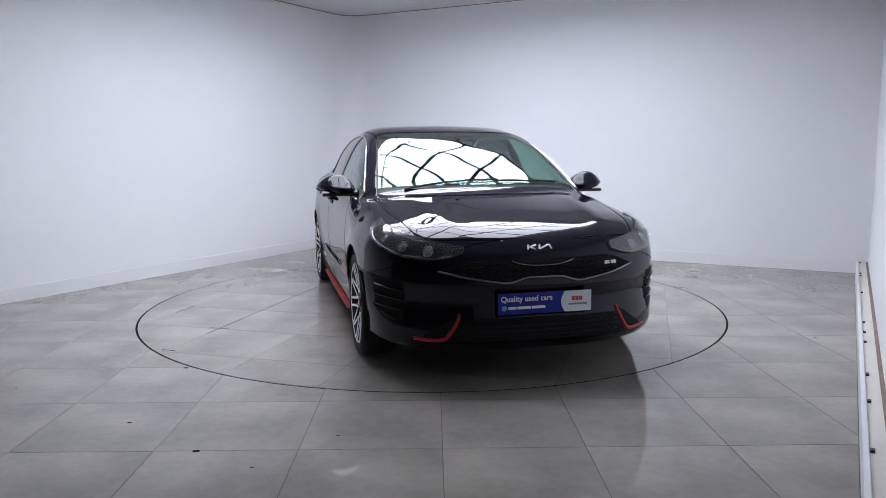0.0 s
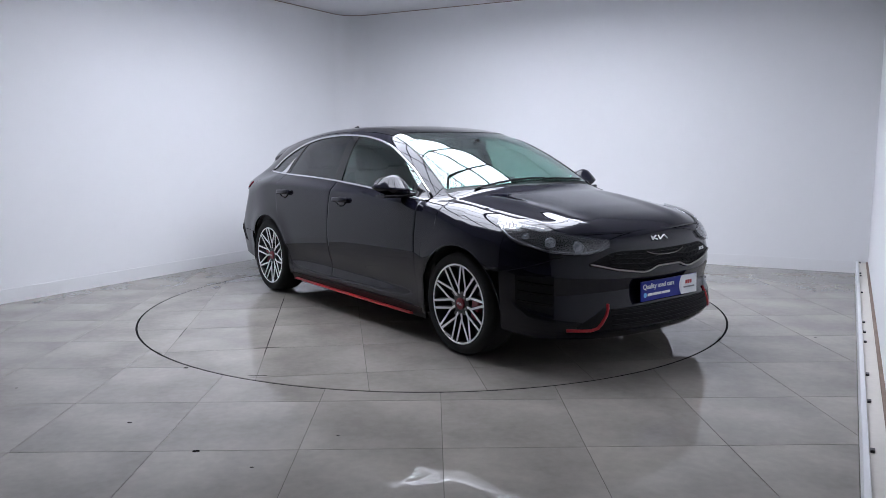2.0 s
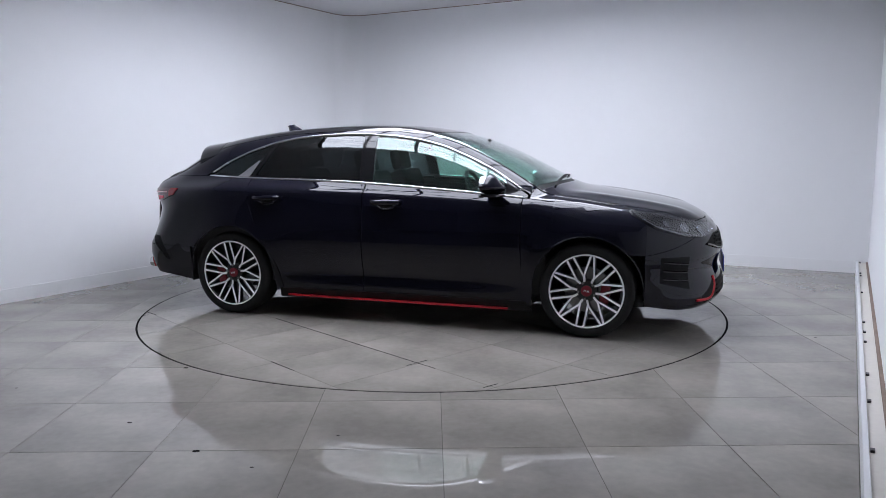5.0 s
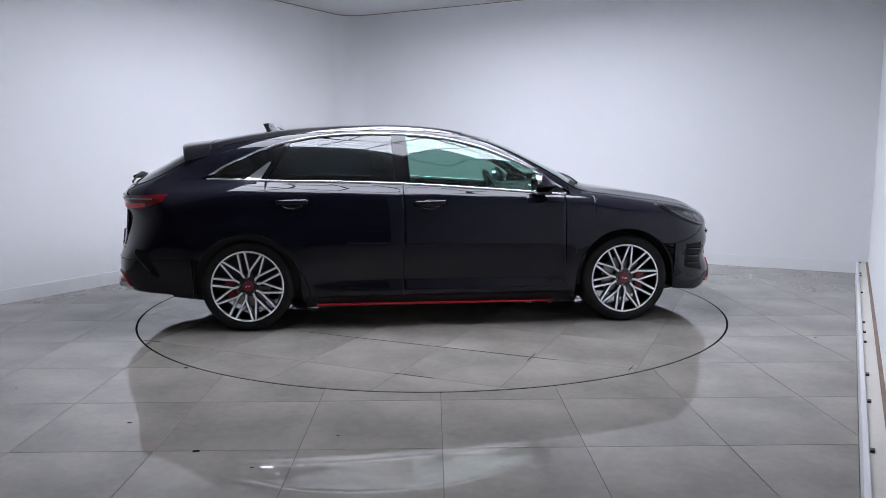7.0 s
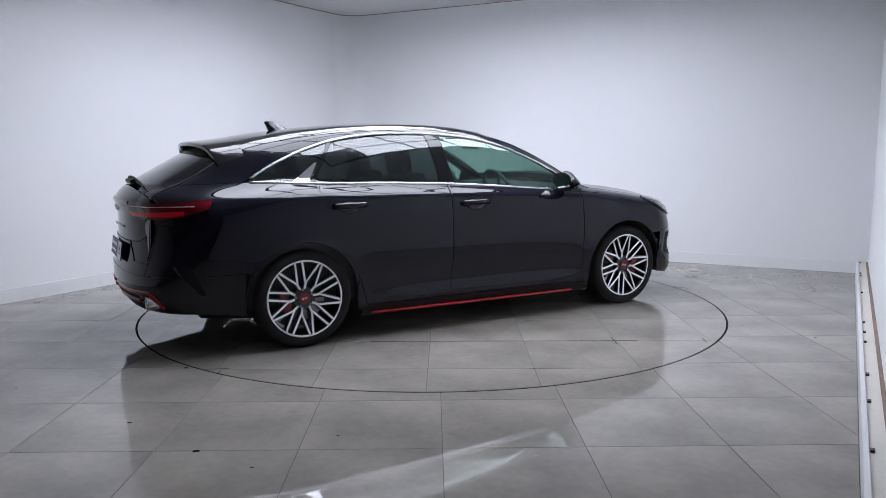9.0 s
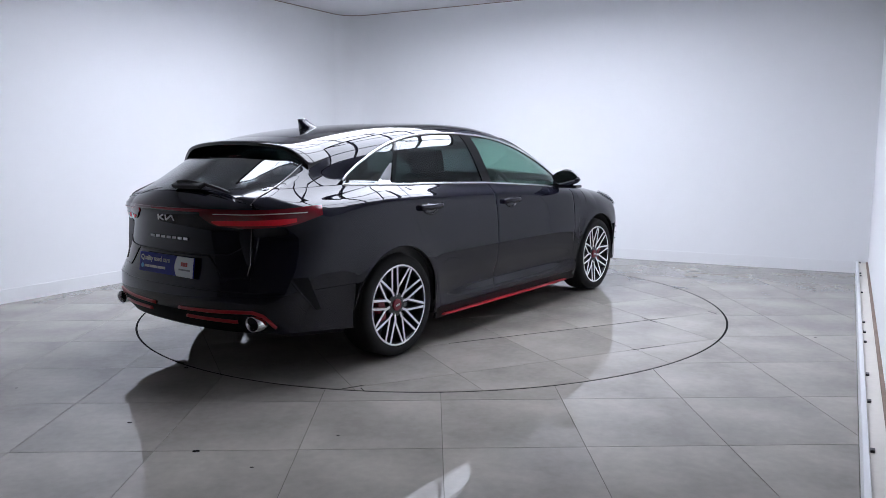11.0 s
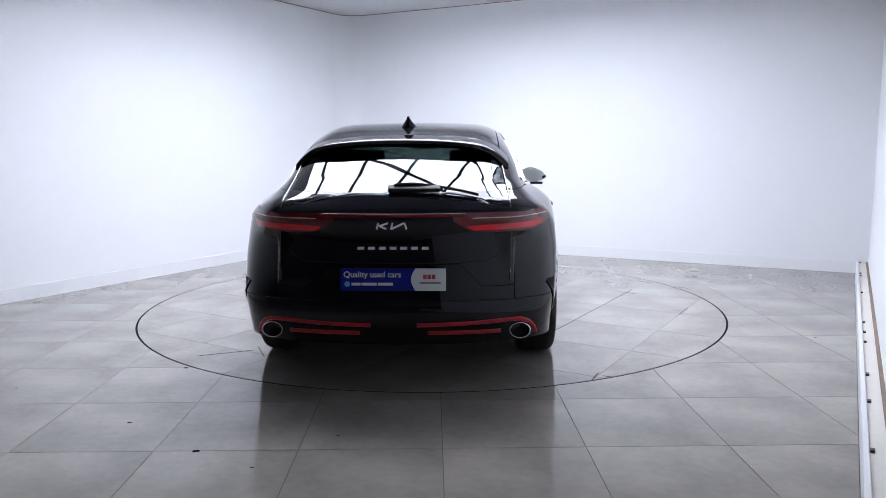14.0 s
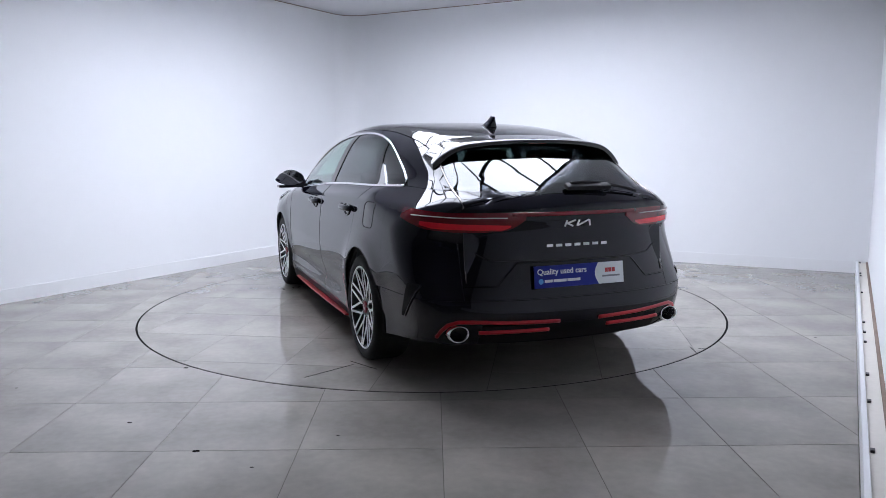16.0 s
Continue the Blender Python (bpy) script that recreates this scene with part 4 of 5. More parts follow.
# upper grille: dark recess, mesh bars, bright lower wing
GR_HI = smooth_curve([(0, 0.665), (0.2, 0.668), (0.38, 0.672), (0.45, 0.655), (0.54, 0.615), (0.6, 0.60)], 0.02, -0.2, 1)
GR_LO = smooth_curve([(0, 0.572), (0.10, 0.572), (0.17, 0.548), (0.22, 0.545), (0.40, 0.572), (0.54, 0.606), (0.6, 0.61)], 0.012, -0.2, 1)
grille = panel("grille", nose_patch(-0.545, 0.545, lambda y: GR_LO(np.abs(y)), lambda y: GR_HI(np.abs(y)), 61, 10), M_MESH, car, "black grille with a bright lower edge", lift=0.002)
for k in range(4):
    f = (k + 0.6) / 4.4
    ys = np.linspace(-0.46 + 0.02 * k, 0.46 - 0.02 * k, 41)
    z = GR_LO(np.abs(ys)) * (1 - f) + GR_HI(np.abs(ys)) * f
    part("grille_bar", tube(bmesh.new(), [tuple(p) for p in on_nose(ys, z, 0.003)], 0.0045, 6), M_MESH, grille, smooth=True)
for k in range(-9, 10):
    y0 = k * 0.047
    fs = np.linspace(0.08, 0.92, 7)
    ys = y0 + 0.016 * np.where(np.arange(7) % 2, 1, -1)
    z = GR_LO(np.abs(ys)) * (1 - fs) + GR_HI(np.abs(ys)) * fs
    part("grille_mesh", tube(bmesh.new(), [tuple(p) for p in on_nose(ys, z, 0.003)], 0.004, 5), M_MESH, grille)
ys = np.linspace(-0.545, 0.545, 90)
part("grille_wing", tube(bmesh.new(), [tuple(p) for p in on_nose(ys, GR_LO(np.abs(ys)) + 0.002, 0.006)], 0.0075, 8), M_DCHROME, grille, "dark chrome wing-shaped lower edge", smooth=True)
ys = np.linspace(-0.17, 0.17, 30)
part("grille_brow", tube(bmesh.new(), [tuple(p) for p in on_nose(ys, 0.638 - 0.006 * np.cos(ys * 12) + 0.016 * (np.abs(ys) / 0.17) ** 4, 0.006)], 0.004, 6), M_DCHROME, grille, smooth=True)

# lower intake with slats, red corner blades
IN_LO = lambda y: 0.245 + 0.0 * y
IN_HI = lambda y: 0.365 - 0.02 * np.abs(y)
intake = panel("lower_intake", nose_patch(-0.50, 0.50, IN_LO, IN_HI, 41, 6), M_MESH, car, "black lower air intake", lift=0.0015)
for z in (0.268, 0.295, 0.322, 0.349):
    ys = np.linspace(-0.44, 0.44, 31)
    part("intake_slat", tube(bmesh.new(), [tuple(p) for p in on_nose(ys, z + 0 * ys, 0.004)], 0.005, 6), M_MESH, intake, smooth=True)
for s in (-1, 1):
    pts = [(0.445, 0.385), (0.452, 0.36), (0.470, 0.325), (0.495, 0.285), (0.515, 0.258), (0.545, 0.247), (0.60, 0.246), (0.665, 0.250)]
    yy = np.interp(np.linspace(0, 7, 40), range(8), [p[0] for p in pts]) * s
    zz = np.interp(np.linspace(0, 7, 40), range(8), [p[1] for p in pts])
    part("red_blade", tube(bmesh.new(), [tuple(p) for p in on_nose(yy, zz, 0.001)], 0.0095, 8), M_RED, car, "red bumper blade", smooth=True)
    y = np.linspace(0.47, 0.62, 9)[None] * s
    t = np.linspace(0, 1, 6)[:, None]
    # dark triangle beside the blade
    zt = np.interp(np.abs(y), [0.47, 0.62], [0.37, 0.275])
    panel("corner_vent", on_nose(y + 0 * t, 0.258 * (1 - t) + zt * t), M_MESH, car, lift=0.0012, fold=0.004)
    # air curtain recess with slats
    ph = np.linspace(45.0, 57.5, 14)[None] * s
    t = np.linspace(0, 1, 10)[:, None]
    lo, hi = 0.335 + 0.004 * (np.abs(ph) - 46), 0.545 + 0.0 * ph
    vent = panel("air_curtain", end_points(ph + 0 * t, lo * (1 - t) + hi * t, True), M_MESH, car, "black air inlet with fins in the bumper corner", lift=0.0015)
    for k in range(3):
        z = 0.385 + 0.055 * k
        p = end_points(np.linspace(45.5, 56.5, 10) * s, z + np.linspace(0, 0.02, 10), True)
        n = slope(p)
        bm = bmesh.new()
        r = [[bm.verts.new(tuple(q)) for q in p + n * a + [0, 0, b]] for a, b in ((0.001, 0.008), (0.011, 0.004), (0.011, -0.004), (0.001, -0.006))]
        for i in range(3):
            for j in range(9):
                bm.faces.new((r[i][j], r[i][j + 1], r[i + 1][j + 1], r[i + 1][j]))
        bmesh.ops.recalc_face_normals(bm, faces=bm.faces)
        part("vent_fin", bm, M_GLOSSB, vent)

    # headlamp: smoked housing, two projectors, light guide, clear cover
    lamp = new("headlamp")
    lamp.parent = car
    tagged(lamp, "smoked headlamp with two projectors")
    HL_HI = smooth_curve([(0, 0.735), (26, 0.728), (34, 0.742), (48, 0.785), (60, 0.822), (68, 0.845), (90, 0.86)], 2, 0, 100)
    HL_LO = smooth_curve([(0, 0.73), (26, 0.70), (30, 0.672), (36, 0.655), (48, 0.672), (60, 0.735), (68, 0.835), (90, 0.86)], 2, 0, 100)
    ph = np.linspace(26.5, 66.5, 40)[None] * s
    t = np.linspace(0, 1, 12)[:, None]
    a = np.abs(ph)
    housing = end_points(ph + 0 * t, HL_LO(a) * (1 - t) + HL_HI(a) * t, True)
    panel("lamp_housing", housing, M_LAMPG, lamp, "smoked grey lamp housing", lift=0.003, fold=0.01)
    panel("lamp_cover", housing, M_LENS, lamp, "clear lamp cover", lift=0.016, fold=0.014)
    for pc, zc, rad in ((37.5, 0.702, 0.031), (46.5, 0.722, 0.031), (54.5, 0.754, 0.02)):
        c = end_points(np.array([pc * s]), np.array([zc]), True)
        n = slope(c)[0]
        m = Matrix.Translation(c[0] + n * 0.004) @ Vector(n).to_track_quat("Y", "Z").to_matrix().to_4x4()
        bm = bmesh.new()
        lathe(bm, [(rad, 0.0), (rad, 0.008), (rad * 0.9, 0.009), (rad * 0.78, 0.004), (rad * 0.7, 0.004), (rad * 0.5, 0.008), (rad * 0.2, 0.0095), (0.0005, 0.0098)], 24, m)
        part("projector", bm, M_REFL, lamp, "silver projector ring", smooth=True)
    p = end_points(np.linspace(30, 63, 40) * s, HL_LO(np.linspace(30, 63, 40)) + 0.012, True)
    part("light_guide", tube(bmesh.new(), [tuple(q) for q in p + slope(p) * 0.006], 0.004, 6), M_REFL, lamp, "bright light guide", smooth=True)
    p = end_points(np.linspace(33, 60, 30) * s, HL_HI(np.linspace(33, 60, 30)) - 0.014, True)
    part("lamp_brow", tube(bmesh.new(), [tuple(q) for q in p + slope(p) * 0.005], 0.003, 6), M_GLOSSB, lamp, smooth=True)

# -- tail --
phi_rear = math.degrees(math.atan2(0.87, 0.445))
t = np.linspace(0, 1, 40)[:, None]
lim = bearing_at(0.25 + (0.497 - 0.25) * t[:, 0], 1.692, False)[:, None]
ph = np.linspace(-1, 1, 121)[None] * lim
zlo = smooth_curve([(0, 0.262), (25, 0.265), (45, 0.278), (63, 0.238), (90, 0.235)], 4, 0, 100)(np.abs(ph))
zhi = smooth_curve([(0, 0.548), (9, 0.548), (13, 0.548), (22, 0.497), (40, 0.497), (90, 0.497)], 1.5, 0, 100)(np.abs(ph))
panel("rear_bumper", end_points(ph, zlo * (1 - t) + zhi * t, False), M_PAINT, car, "black rear bumper")
# tailgate: upright face, then the ledge up to the window
y = np.linspace(-1, 1, 81)[None]
t = np.linspace(0, 1, 40)[:, None]
zz = 0.50 + 0.43 * t + 0 * y
half = np.interp(zz, [0.5, 0.55, 0.68, 0.72, 0.85, 0.94], [0.60] * 6)
grid = on_tail(y * half, zz)
tailgate = panel("tailgate", grid, M_PAINT, car, "black tailgate")
yb = np.linspace(-1, 1, 81)
panel("tailgate_ledge", skin(grid[-1], top_points(-2.221 + 0.16 * (yb * 0.59) ** 2, yb * 0.588), 12), M_PAINT, tailgate, "black ledge below the rear window")
for s in (-1, 1):
    # seam of the tailgate: a raised dark tube in place of the groove's shade
    pts = [(0.598, 0.925), (0.585, 0.86), (0.565, 0.79), (0.53, 0.725), (0.47, 0.690), (0.38, 0.683), (0.0, 0.680)]
    yy = np.interp(np.linspace(0, 6, 60), range(7), [p[0] for p in pts])
    zz = np.interp(np.linspace(0, 6, 60), range(7), [p[1] for p in pts])
    part("tailgate_seam_shade", tube(bmesh.new(), [tuple(p) for p in on_tail(yy * s, zz, 0.0005)], 0.0028, 6), M_UNDER, tailgate)
    # plate recess edge
    pts = [(0.0, 0.676), (0.33, 0.676), (0.345, 0.665), (0.43, 0.575), (0.44, 0.565), (0.60, 0.565)]
    yy = np.interp(np.linspace(0, 5, 50), range(6), [p[0] for p in pts])
    zz = np.interp(np.linspace(0, 5, 50), range(6), [p[1] for p in pts])
    part("recess_edge", tube(bmesh.new(), [tuple(p) for p in on_tail(yy * s, zz, 0.001)], 0.004, 6), M_GLOSSB, tailgate)
    # tail lamp
    lamp = new("tail_lamp")
    lamp.parent = car
    tagged(lamp, "red wrap-around tail lamp")
    ph = np.linspace(16.0, 52.5, 40)[None] * s
    a = np.abs(ph)
    t = np.linspace(0, 1, 10)[:, None]
    TL_LO = smooth_curve([(0, 0.91), (16, 0.900), (18, 0.862), (21, 0.838), (27, 0.831), (36, 0.832), (44, 0.842), (51, 0.882), (57, 0.915), (90, 0.93)], 1.2, 0, 100)(a)
    TL_HI = smooth_curve([(0, 0.928), (20, 0.926), (40, 0.926), (50, 0.938), (57, 0.94), (90, 0.95)], 2, 0, 100)(a)
    panel("lamp_lens", end_points(ph + 0 * t, TL_LO * (1 - t) + TL_HI * t, False), M_TAILD, lamp, "deep red lamp lens", lift=0.007, fold=0.012)
    ph2 = np.linspace(20, 45, 24)[None] * s
    b = np.abs(ph2)
    lo2, hi2 = np.interp(b, [20, 22, 41, 45], [0.858, 0.842, 0.846, 0.860]), np.interp(b, [20, 45], [0.866, 0.880])
    panel("lamp_glow", end_points(ph2 + 0 * t, lo2 * (1 - t) + hi2 * t, False), M_TAIL, lamp, "bright red lamp chamber", lift=0.0095, fold=0.004)
    p = end_points(np.linspace(21, 48, 30) * s, np.linspace(0.902, 0.906, 30), False)
    part("lamp_strip", tube(bmesh.new(), [tuple(q) for q in p + slope(p) * 0.0095], 0.003, 6), plain("pale_lamp_strip", (0.55, 0.40, 0.40), 0.2, coat=0.6), lamp, "pale strip", smooth=True)
y = np.linspace(-0.36, 0.36, 41)
bm = tube(bmesh.new(), [tuple(p) for p in on_tail(y, 0.917 + 0 * y, 0.003)], 0.0115, 8, flat=0.6)
part("light_bar", bm, M_TAILD, car, "thin red light bar across the tailgate", smooth=True)

# roof spoiler
bm = bmesh.new()
us = np.linspace(-1, 1, 41)
sections = []
for u in us:
    y = u * 0.59
    e = abs(u)
    x0 = -1.60
    z0 = float(top_points(np.array([x0]), np.array([y]))[0, 2])
    tip = -1.850 + 0.085 * e ** 2.5
    zt = z0 - 0.028 - 0.012 * e ** 4
    line = lambda x: z0 + 0.002 + (zt - z0) * (x0 - x) / (x0 - tip)
    pr = [(x0, z0 + 0.002), (x0 - 0.06, line(x0 - 0.06)), (tip + 0.06, line(tip + 0.06)), (tip + 0.014, line(tip + 0.014)), (tip + 0.002, zt - 0.0012), (tip, zt - 0.004), (tip + 0.004, zt - 0.020 - 0.03 * e ** 8), (tip + 0.03, zt - 0.024 - 0.055 * e ** 6), (-1.755, z0 - 0.050 - 0.04 * e ** 4), (x0, z0 - 0.03)]
    sections.append([bm.verts.new((a, y, b)) for a, b in pr])
for a, b in zip(sections, sections[1:]):
    for k in range(10):
        bm.faces.new((a[k], a[(k + 1) % 10], b[(k + 1) % 10], b[k]))
bm.faces.new(sections[0][::-1]), bm.faces.new(sections[-1])
bmesh.ops.recalc_face_normals(bm, faces=bm.faces)
spoiler = part("roof_spoiler", bm, M_GLOSSB, car, "black roof spoiler", smooth=True)
spoiler.data.set_sharp_from_angle(angle=radians(40))
part("brake_light", box_bm(pose(-1.838, 0, 1.272), 0.016, 0.11, 0.014, 0.003), M_TAILD, spoiler, "red high brake light")

# exhausts, red lines and diffuser
for s in (-1, 1):
    m = Matrix.Translation((-2.195, s * 0.630, 0.332)) @ Matrix.Rotation(math.pi / 2, 4, "Z") @ Matrix.Diagonal((1.20, 1, 0.92, 1))
    bm = bmesh.new()
    lathe(bm, [(0.036, -0.12), (0.044, -0.12), (0.046, 0.0), (0.0455, 0.028), (0.043, 0.031), (0.040, 0.028), (0.036, 0.0), (0.034, -0.12)], 36, m)
    part("exhaust_tip", bm, M_CHROME, car, "oval chrome exhaust tip", smooth=True)
    bm = bmesh.new()
    bmesh.ops.create_circle(bm, cap_ends=True, radius=0.036, segments=32, matrix=m @ Matrix.Translation((0, -0.06, 0)) @ Matrix.Rotation(math.pi / 2, 4, "X"))
    part("exhaust_bore", bm, M_UNDER, car)
    pts = [(0.115, 0.376), (0.35, 0.382), (0.56, 0.392), (0.63, 0.392), (0.675, 0.375), (0.70, 0.345), (0.715, 0.31)]
    yy = np.interp(np.linspace(0, 6, 50), range(7), [p[0] for p in pts]) * s
    zz = np.interp(np.linspace(0, 6, 50), range(7), [p[1] for p in pts])
    part("red_line", tube(bmesh.new(), [tuple(p) for p in on_tail(yy, zz, 0.001)], 0.0105, 8), M_RED, car, "red bumper line", smooth=True)
    yy = np.linspace(0.17, 0.53, 20) * s
    part("red_reflector", tube(bmesh.new(), [tuple(p) for p in on_tail(yy, 0.336 + 0.0 * yy, 0.003)], 0.0105, 8), M_RED, car, "red reflector strip", smooth=True)
    # slanting vents in the bumper corners
    t = np.linspace(0, 1, 14)[:, None]
    w = np.linspace(-1, 1, 7)[None]
    vent = panel("corner_vent", end_points((50.5 - 5.0 * t + w * (0.7 + 1.5 * t)) * s, 0.385 + 0.185 * t + 0 * w, False), M_MESH, car, "black slanting vent in the bumper corner", lift=0.0015, fold=0.004)
    q = np.linspace(0, 1, 14)
    p = end_points((50.0 - 5.0 * q - 0.9 * (0.7 + 1.5 * q)) * s, 0.39 + 0.17 * q, False)
    part("vent_edge", tube(bmesh.new(), [tuple(v) for v in p + slope(p) * 0.003], 0.0045, 6), M_PAINT, vent, smooth=True)
ys = np.linspace(-0.52, 0.52, 41)[None]
t = np.linspace(0, 1, 8)[:, None]
panel("diffuser", on_tail(ys + 0 * t, 0.268 + 0.098 * t + 0 * ys), M_MESH, car, "black rear diffuser", lift=0.0012, fold=0.01)
ys = np.linspace(-0.66, 0.66, 61)
part("bumper_crease", tube(bmesh.new(), [tuple(p) for p in on_tail(ys, 0.497 + 0 * ys, 0.0)], 0.004, 6), M_GLOSSB, car, smooth=True)

# fuel flap on the passenger side
loop = [(-1.46 + 0.085 * np.sign(math.cos(a)) * abs(math.cos(a)) ** 0.45, 0.872 + 0.072 * np.sign(math.sin(a)) * abs(math.sin(a)) ** 0.45) for a in np.linspace(0, 2 * math.pi, 49)[:-1]]
p = side_points(np.array([q[0] for q in loop]), np.array([q[1] for q in loop]), 1)
part("fuel_flap", tube(bmesh.new(), [tuple(q) for q in p + slope(p) * 0.0002], 0.0022, 6, closed=True), M_UNDER, car, "black fuel flap edge")

# shark fin aerial
bm = bmesh.new()
base = float(top_points(np.array([-1.2]), np.array([0.0]))[0, 2])
rows = []
for k in range(10):
    q = k / 9
    w = 0.040 * (1 - q) ** 1.6 + 0.011 * (1 - 0.35 * q)
    front, back = -1.075 - 0.165 * q ** 0.62, -1.268 - 0.030 * q
    level = base - 0.006 + 0.070 * q ** 0.95
    rows.append([bm.verts.new((back + (front - back) * u, w * v, level - 0.010 * q * q * (1 - u))) for u, v in ((0, 0.55), (0.3, 1), (0.7, 0.8), (1, 0.12), (1, -0.12), (0.7, -0.8), (0.3, -1), (0, -0.55))])
for a, b in zip(rows, rows[1:]):
    for k in range(8):
        bm.faces.new((a[k], a[(k + 1) % 8], b[(k + 1) % 8], b[k]))
bm.faces.new(rows[-1])
bmesh.ops.recalc_face_normals(bm, faces=bm.faces)
part("roof_aerial", bm, M_PAINT, car, "black shark fin aerial", smooth=True)

# wipers
for pts, w in (([(1.06, -0.52), (1.055, -0.20), (1.045, 0.12)], 0.007), ([(1.06, 0.10), (1.035, 0.35), (0.985, 0.55)], 0.007)):
    xs = np.interp(np.linspace(0, 2, 24), (0, 1, 2), [p[0] for p in pts])
    ys = np.interp(np.linspace(0, 2, 24), (0, 1, 2), [p[1] for p in pts])
    part("wiper", tube(bmesh.new(), [tuple(p) for p in top_points(xs, ys) + [0, 0, 0.007]], w, 6), M_TRIM, car, "black wiper")
xs, ys = np.linspace(-2.19, -2.165, 20), np.linspace(0.0, -0.42, 20)
rw = part("rear_wiper", tube(bmesh.new(), [tuple(p) for p in top_points(xs, ys) + np.outer(np.interp(np.linspace(0, 1, 20), [0, 0.2, 1], [0.03, 0.034, 0.014]), [-0.5, 0, 1])], 0.008, 6), M_TRIM, car, "black rear wiper")
p = top_points(np.array([-2.19]), np.array([-0.10]))[0]
part("wiper_arm", box_bm(Matrix.Translation((p[0] - 0.015, p[1], p[2] + 0.014)) @ pose(0, 0, 0, 0, -24, 0), 0.045, 0.26, 0.026, 0.010), M_TRIM, rw)

# number plates with dealer print
def text(name, body, size, mat, parent, m, extrude=0.0006, label="", wide=1.0):
    cu = bpy.data.curves.new(name, "FONT")
    cu.offset = size * 0.014
    cu.body, cu.size, cu.extrude, cu.align_x, cu.align_y = body, size, extrude, "LEFT", "CENTER"
    ob = new(name, cu)
    dg = bpy.context.evaluated_depsgraph_get()
    me = bpy.data.meshes.new_from_object(ob.evaluated_get(dg))
    bpy.data.objects.remove(ob)
    me.transform(Matrix.Diagonal((wide, 1, 1, 1)))
    o = part_of(name, me, mat, parent, label)
    o.matrix_basis = m
    return o


def plate(name, m):
    """A dealer plate in the local x (across), y (up), z (out) frame."""
    pl = part(name, box_bm(m, 0.52, 0.111, 0.008, 0.002), M_BLUE, car, "blue and white dealer plate")
    bm = bmesh.new()
    pts = [(0.26, -0.055), (0.26, 0.055)] + [(0.10 + 0.022 * (1 - math.cos(math.pi * k / 10 - math.pi / 2)) - 0.012, 0.055 - 0.011 * k) for k in range(11)]
    vs = [bm.verts.new(m @ Vector((a, b, 0.0046))) for a, b in pts]
    bm.faces.new(vs)
    ext = bmesh.ops.extrude_face_region(bm, geom=bm.faces[:])
    off = (m.to_3x3() @ Vector((0, 0, 0.0008)))
    for v in ext["geom"]:
        if isinstance(v, bmesh.types.BMVert):
            v.co += off
    bmesh.ops.recalc_face_normals(bm, faces=bm.faces)
    part("white_field", bm, M_WHITE, pl, "white field of the plate")
    text("plate_words", "Quality used cars", 0.0405, M_WHITE, pl, m @ Matrix.Translation((-0.245, 0.024, 0.005)), wide=1.0)
    bm = bmesh.new()
    bmesh.ops.create_circle(bm, cap_ends=True, radius=0.014, segments=24, matrix=m @ Matrix.Translation((-0.226, -0.022, 0.0052)))
    part("plate_emblem", bm, M_SKY, pl, "light blue round emblem")
    for x0, w in ((-0.205, 0.045), (-0.155, 0.075), (-0.075, 0.075)):
        part("print_bar", box_bm(m @ Matrix.Translation((x0 + w / 2, -0.022, 0.0052)), w, 0.014, 0.0008), M_WHITE, pl)
    for x0, w in ((0.148, 0.018), (0.169, 0.018), (0.190, 0.018)):
        part("emblem_bar", box_bm(m @ Matrix.Translation((x0 + w / 2, 0.014, 0.0064)), w, 0.022, 0.0008), M_PRED, pl)
    part("print_bar", box_bm(m @ Matrix.Translation((0.183, -0.016, 0.0064)), 0.105, 0.009, 0.0008), M_GREY, pl)
    return pl


def frame_at(p, out, up=(0, 0, 1)):
    """A pose whose z points out and y up."""
    z = Vector(out).normalized()
    x = Vector(up).cross(z).normalized()
    y = z.cross(x)
    m = Matrix((x, y, z)).transposed().to_4x4()
    m.translation = p
    return m


plate("front_plate", frame_at((2.190, 0, 0.441), (1, 0, 0.03)))
plate("rear_plate", frame_at((-2.305, 0, 0.6045), (-1, 0, 0.14)))


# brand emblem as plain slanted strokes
def emblem(name, m, w, h):
    bm = bmesh.new()
    strokes = [((-0.5, -0.5), (-0.44, 0.5)), ((-0.42, -0.02), (-0.14, 0.48)), ((-0.42, 0.02), (-0.20, -0.48)), ((-0.06, -0.5), (0.0, 0.5)), ((-0.05, -0.46), (0.34, 0.46)), ((0.36, 0.5), (0.42, -0.5))]
    for (a, b), (c, d) in strokes:
        v = Vector(((c - a) * w, (d - b) * h, 0))
        mid = Vector(((a + c) / 2 * w, (b + d) / 2 * h, 0))
        ang = math.atan2(v.y, v.x)
        box(bm, m @ Matrix.Translation(mid) @ Matrix.Rotation(ang, 4, "Z"), v.length, 0.009, 0.005, 0.0012, 1)
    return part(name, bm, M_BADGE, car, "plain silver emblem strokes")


p = on_nose(0.0, 0.722)
n = slope(p[None])[0]
emblem("front_emblem", frame_at(Vector(p + n * 0.004), n), 0.145, 0.030)
p = on_tail(0.0, 0.868)
n = slope(p[None])[0]
emblem("rear_emblem", frame_at(Vector(p + n * 0.003), n), 0.160, 0.033)
p = on_tail(0.0, 0.757)
n = slope(p[None])[0]
for k in range(7):
    part("letter_bar", box_bm(frame_at(Vector(p + n * 0.002), n) @ Matrix.Translation((-0.160 + k * 0.053, 0, 0)), 0.034, 0.014, 0.004, 0.001), M_BADGE, car, "plain silver bar of the model lettering")
p = on_nose(0.40, 0.628)
n = slope(p[None])[0]
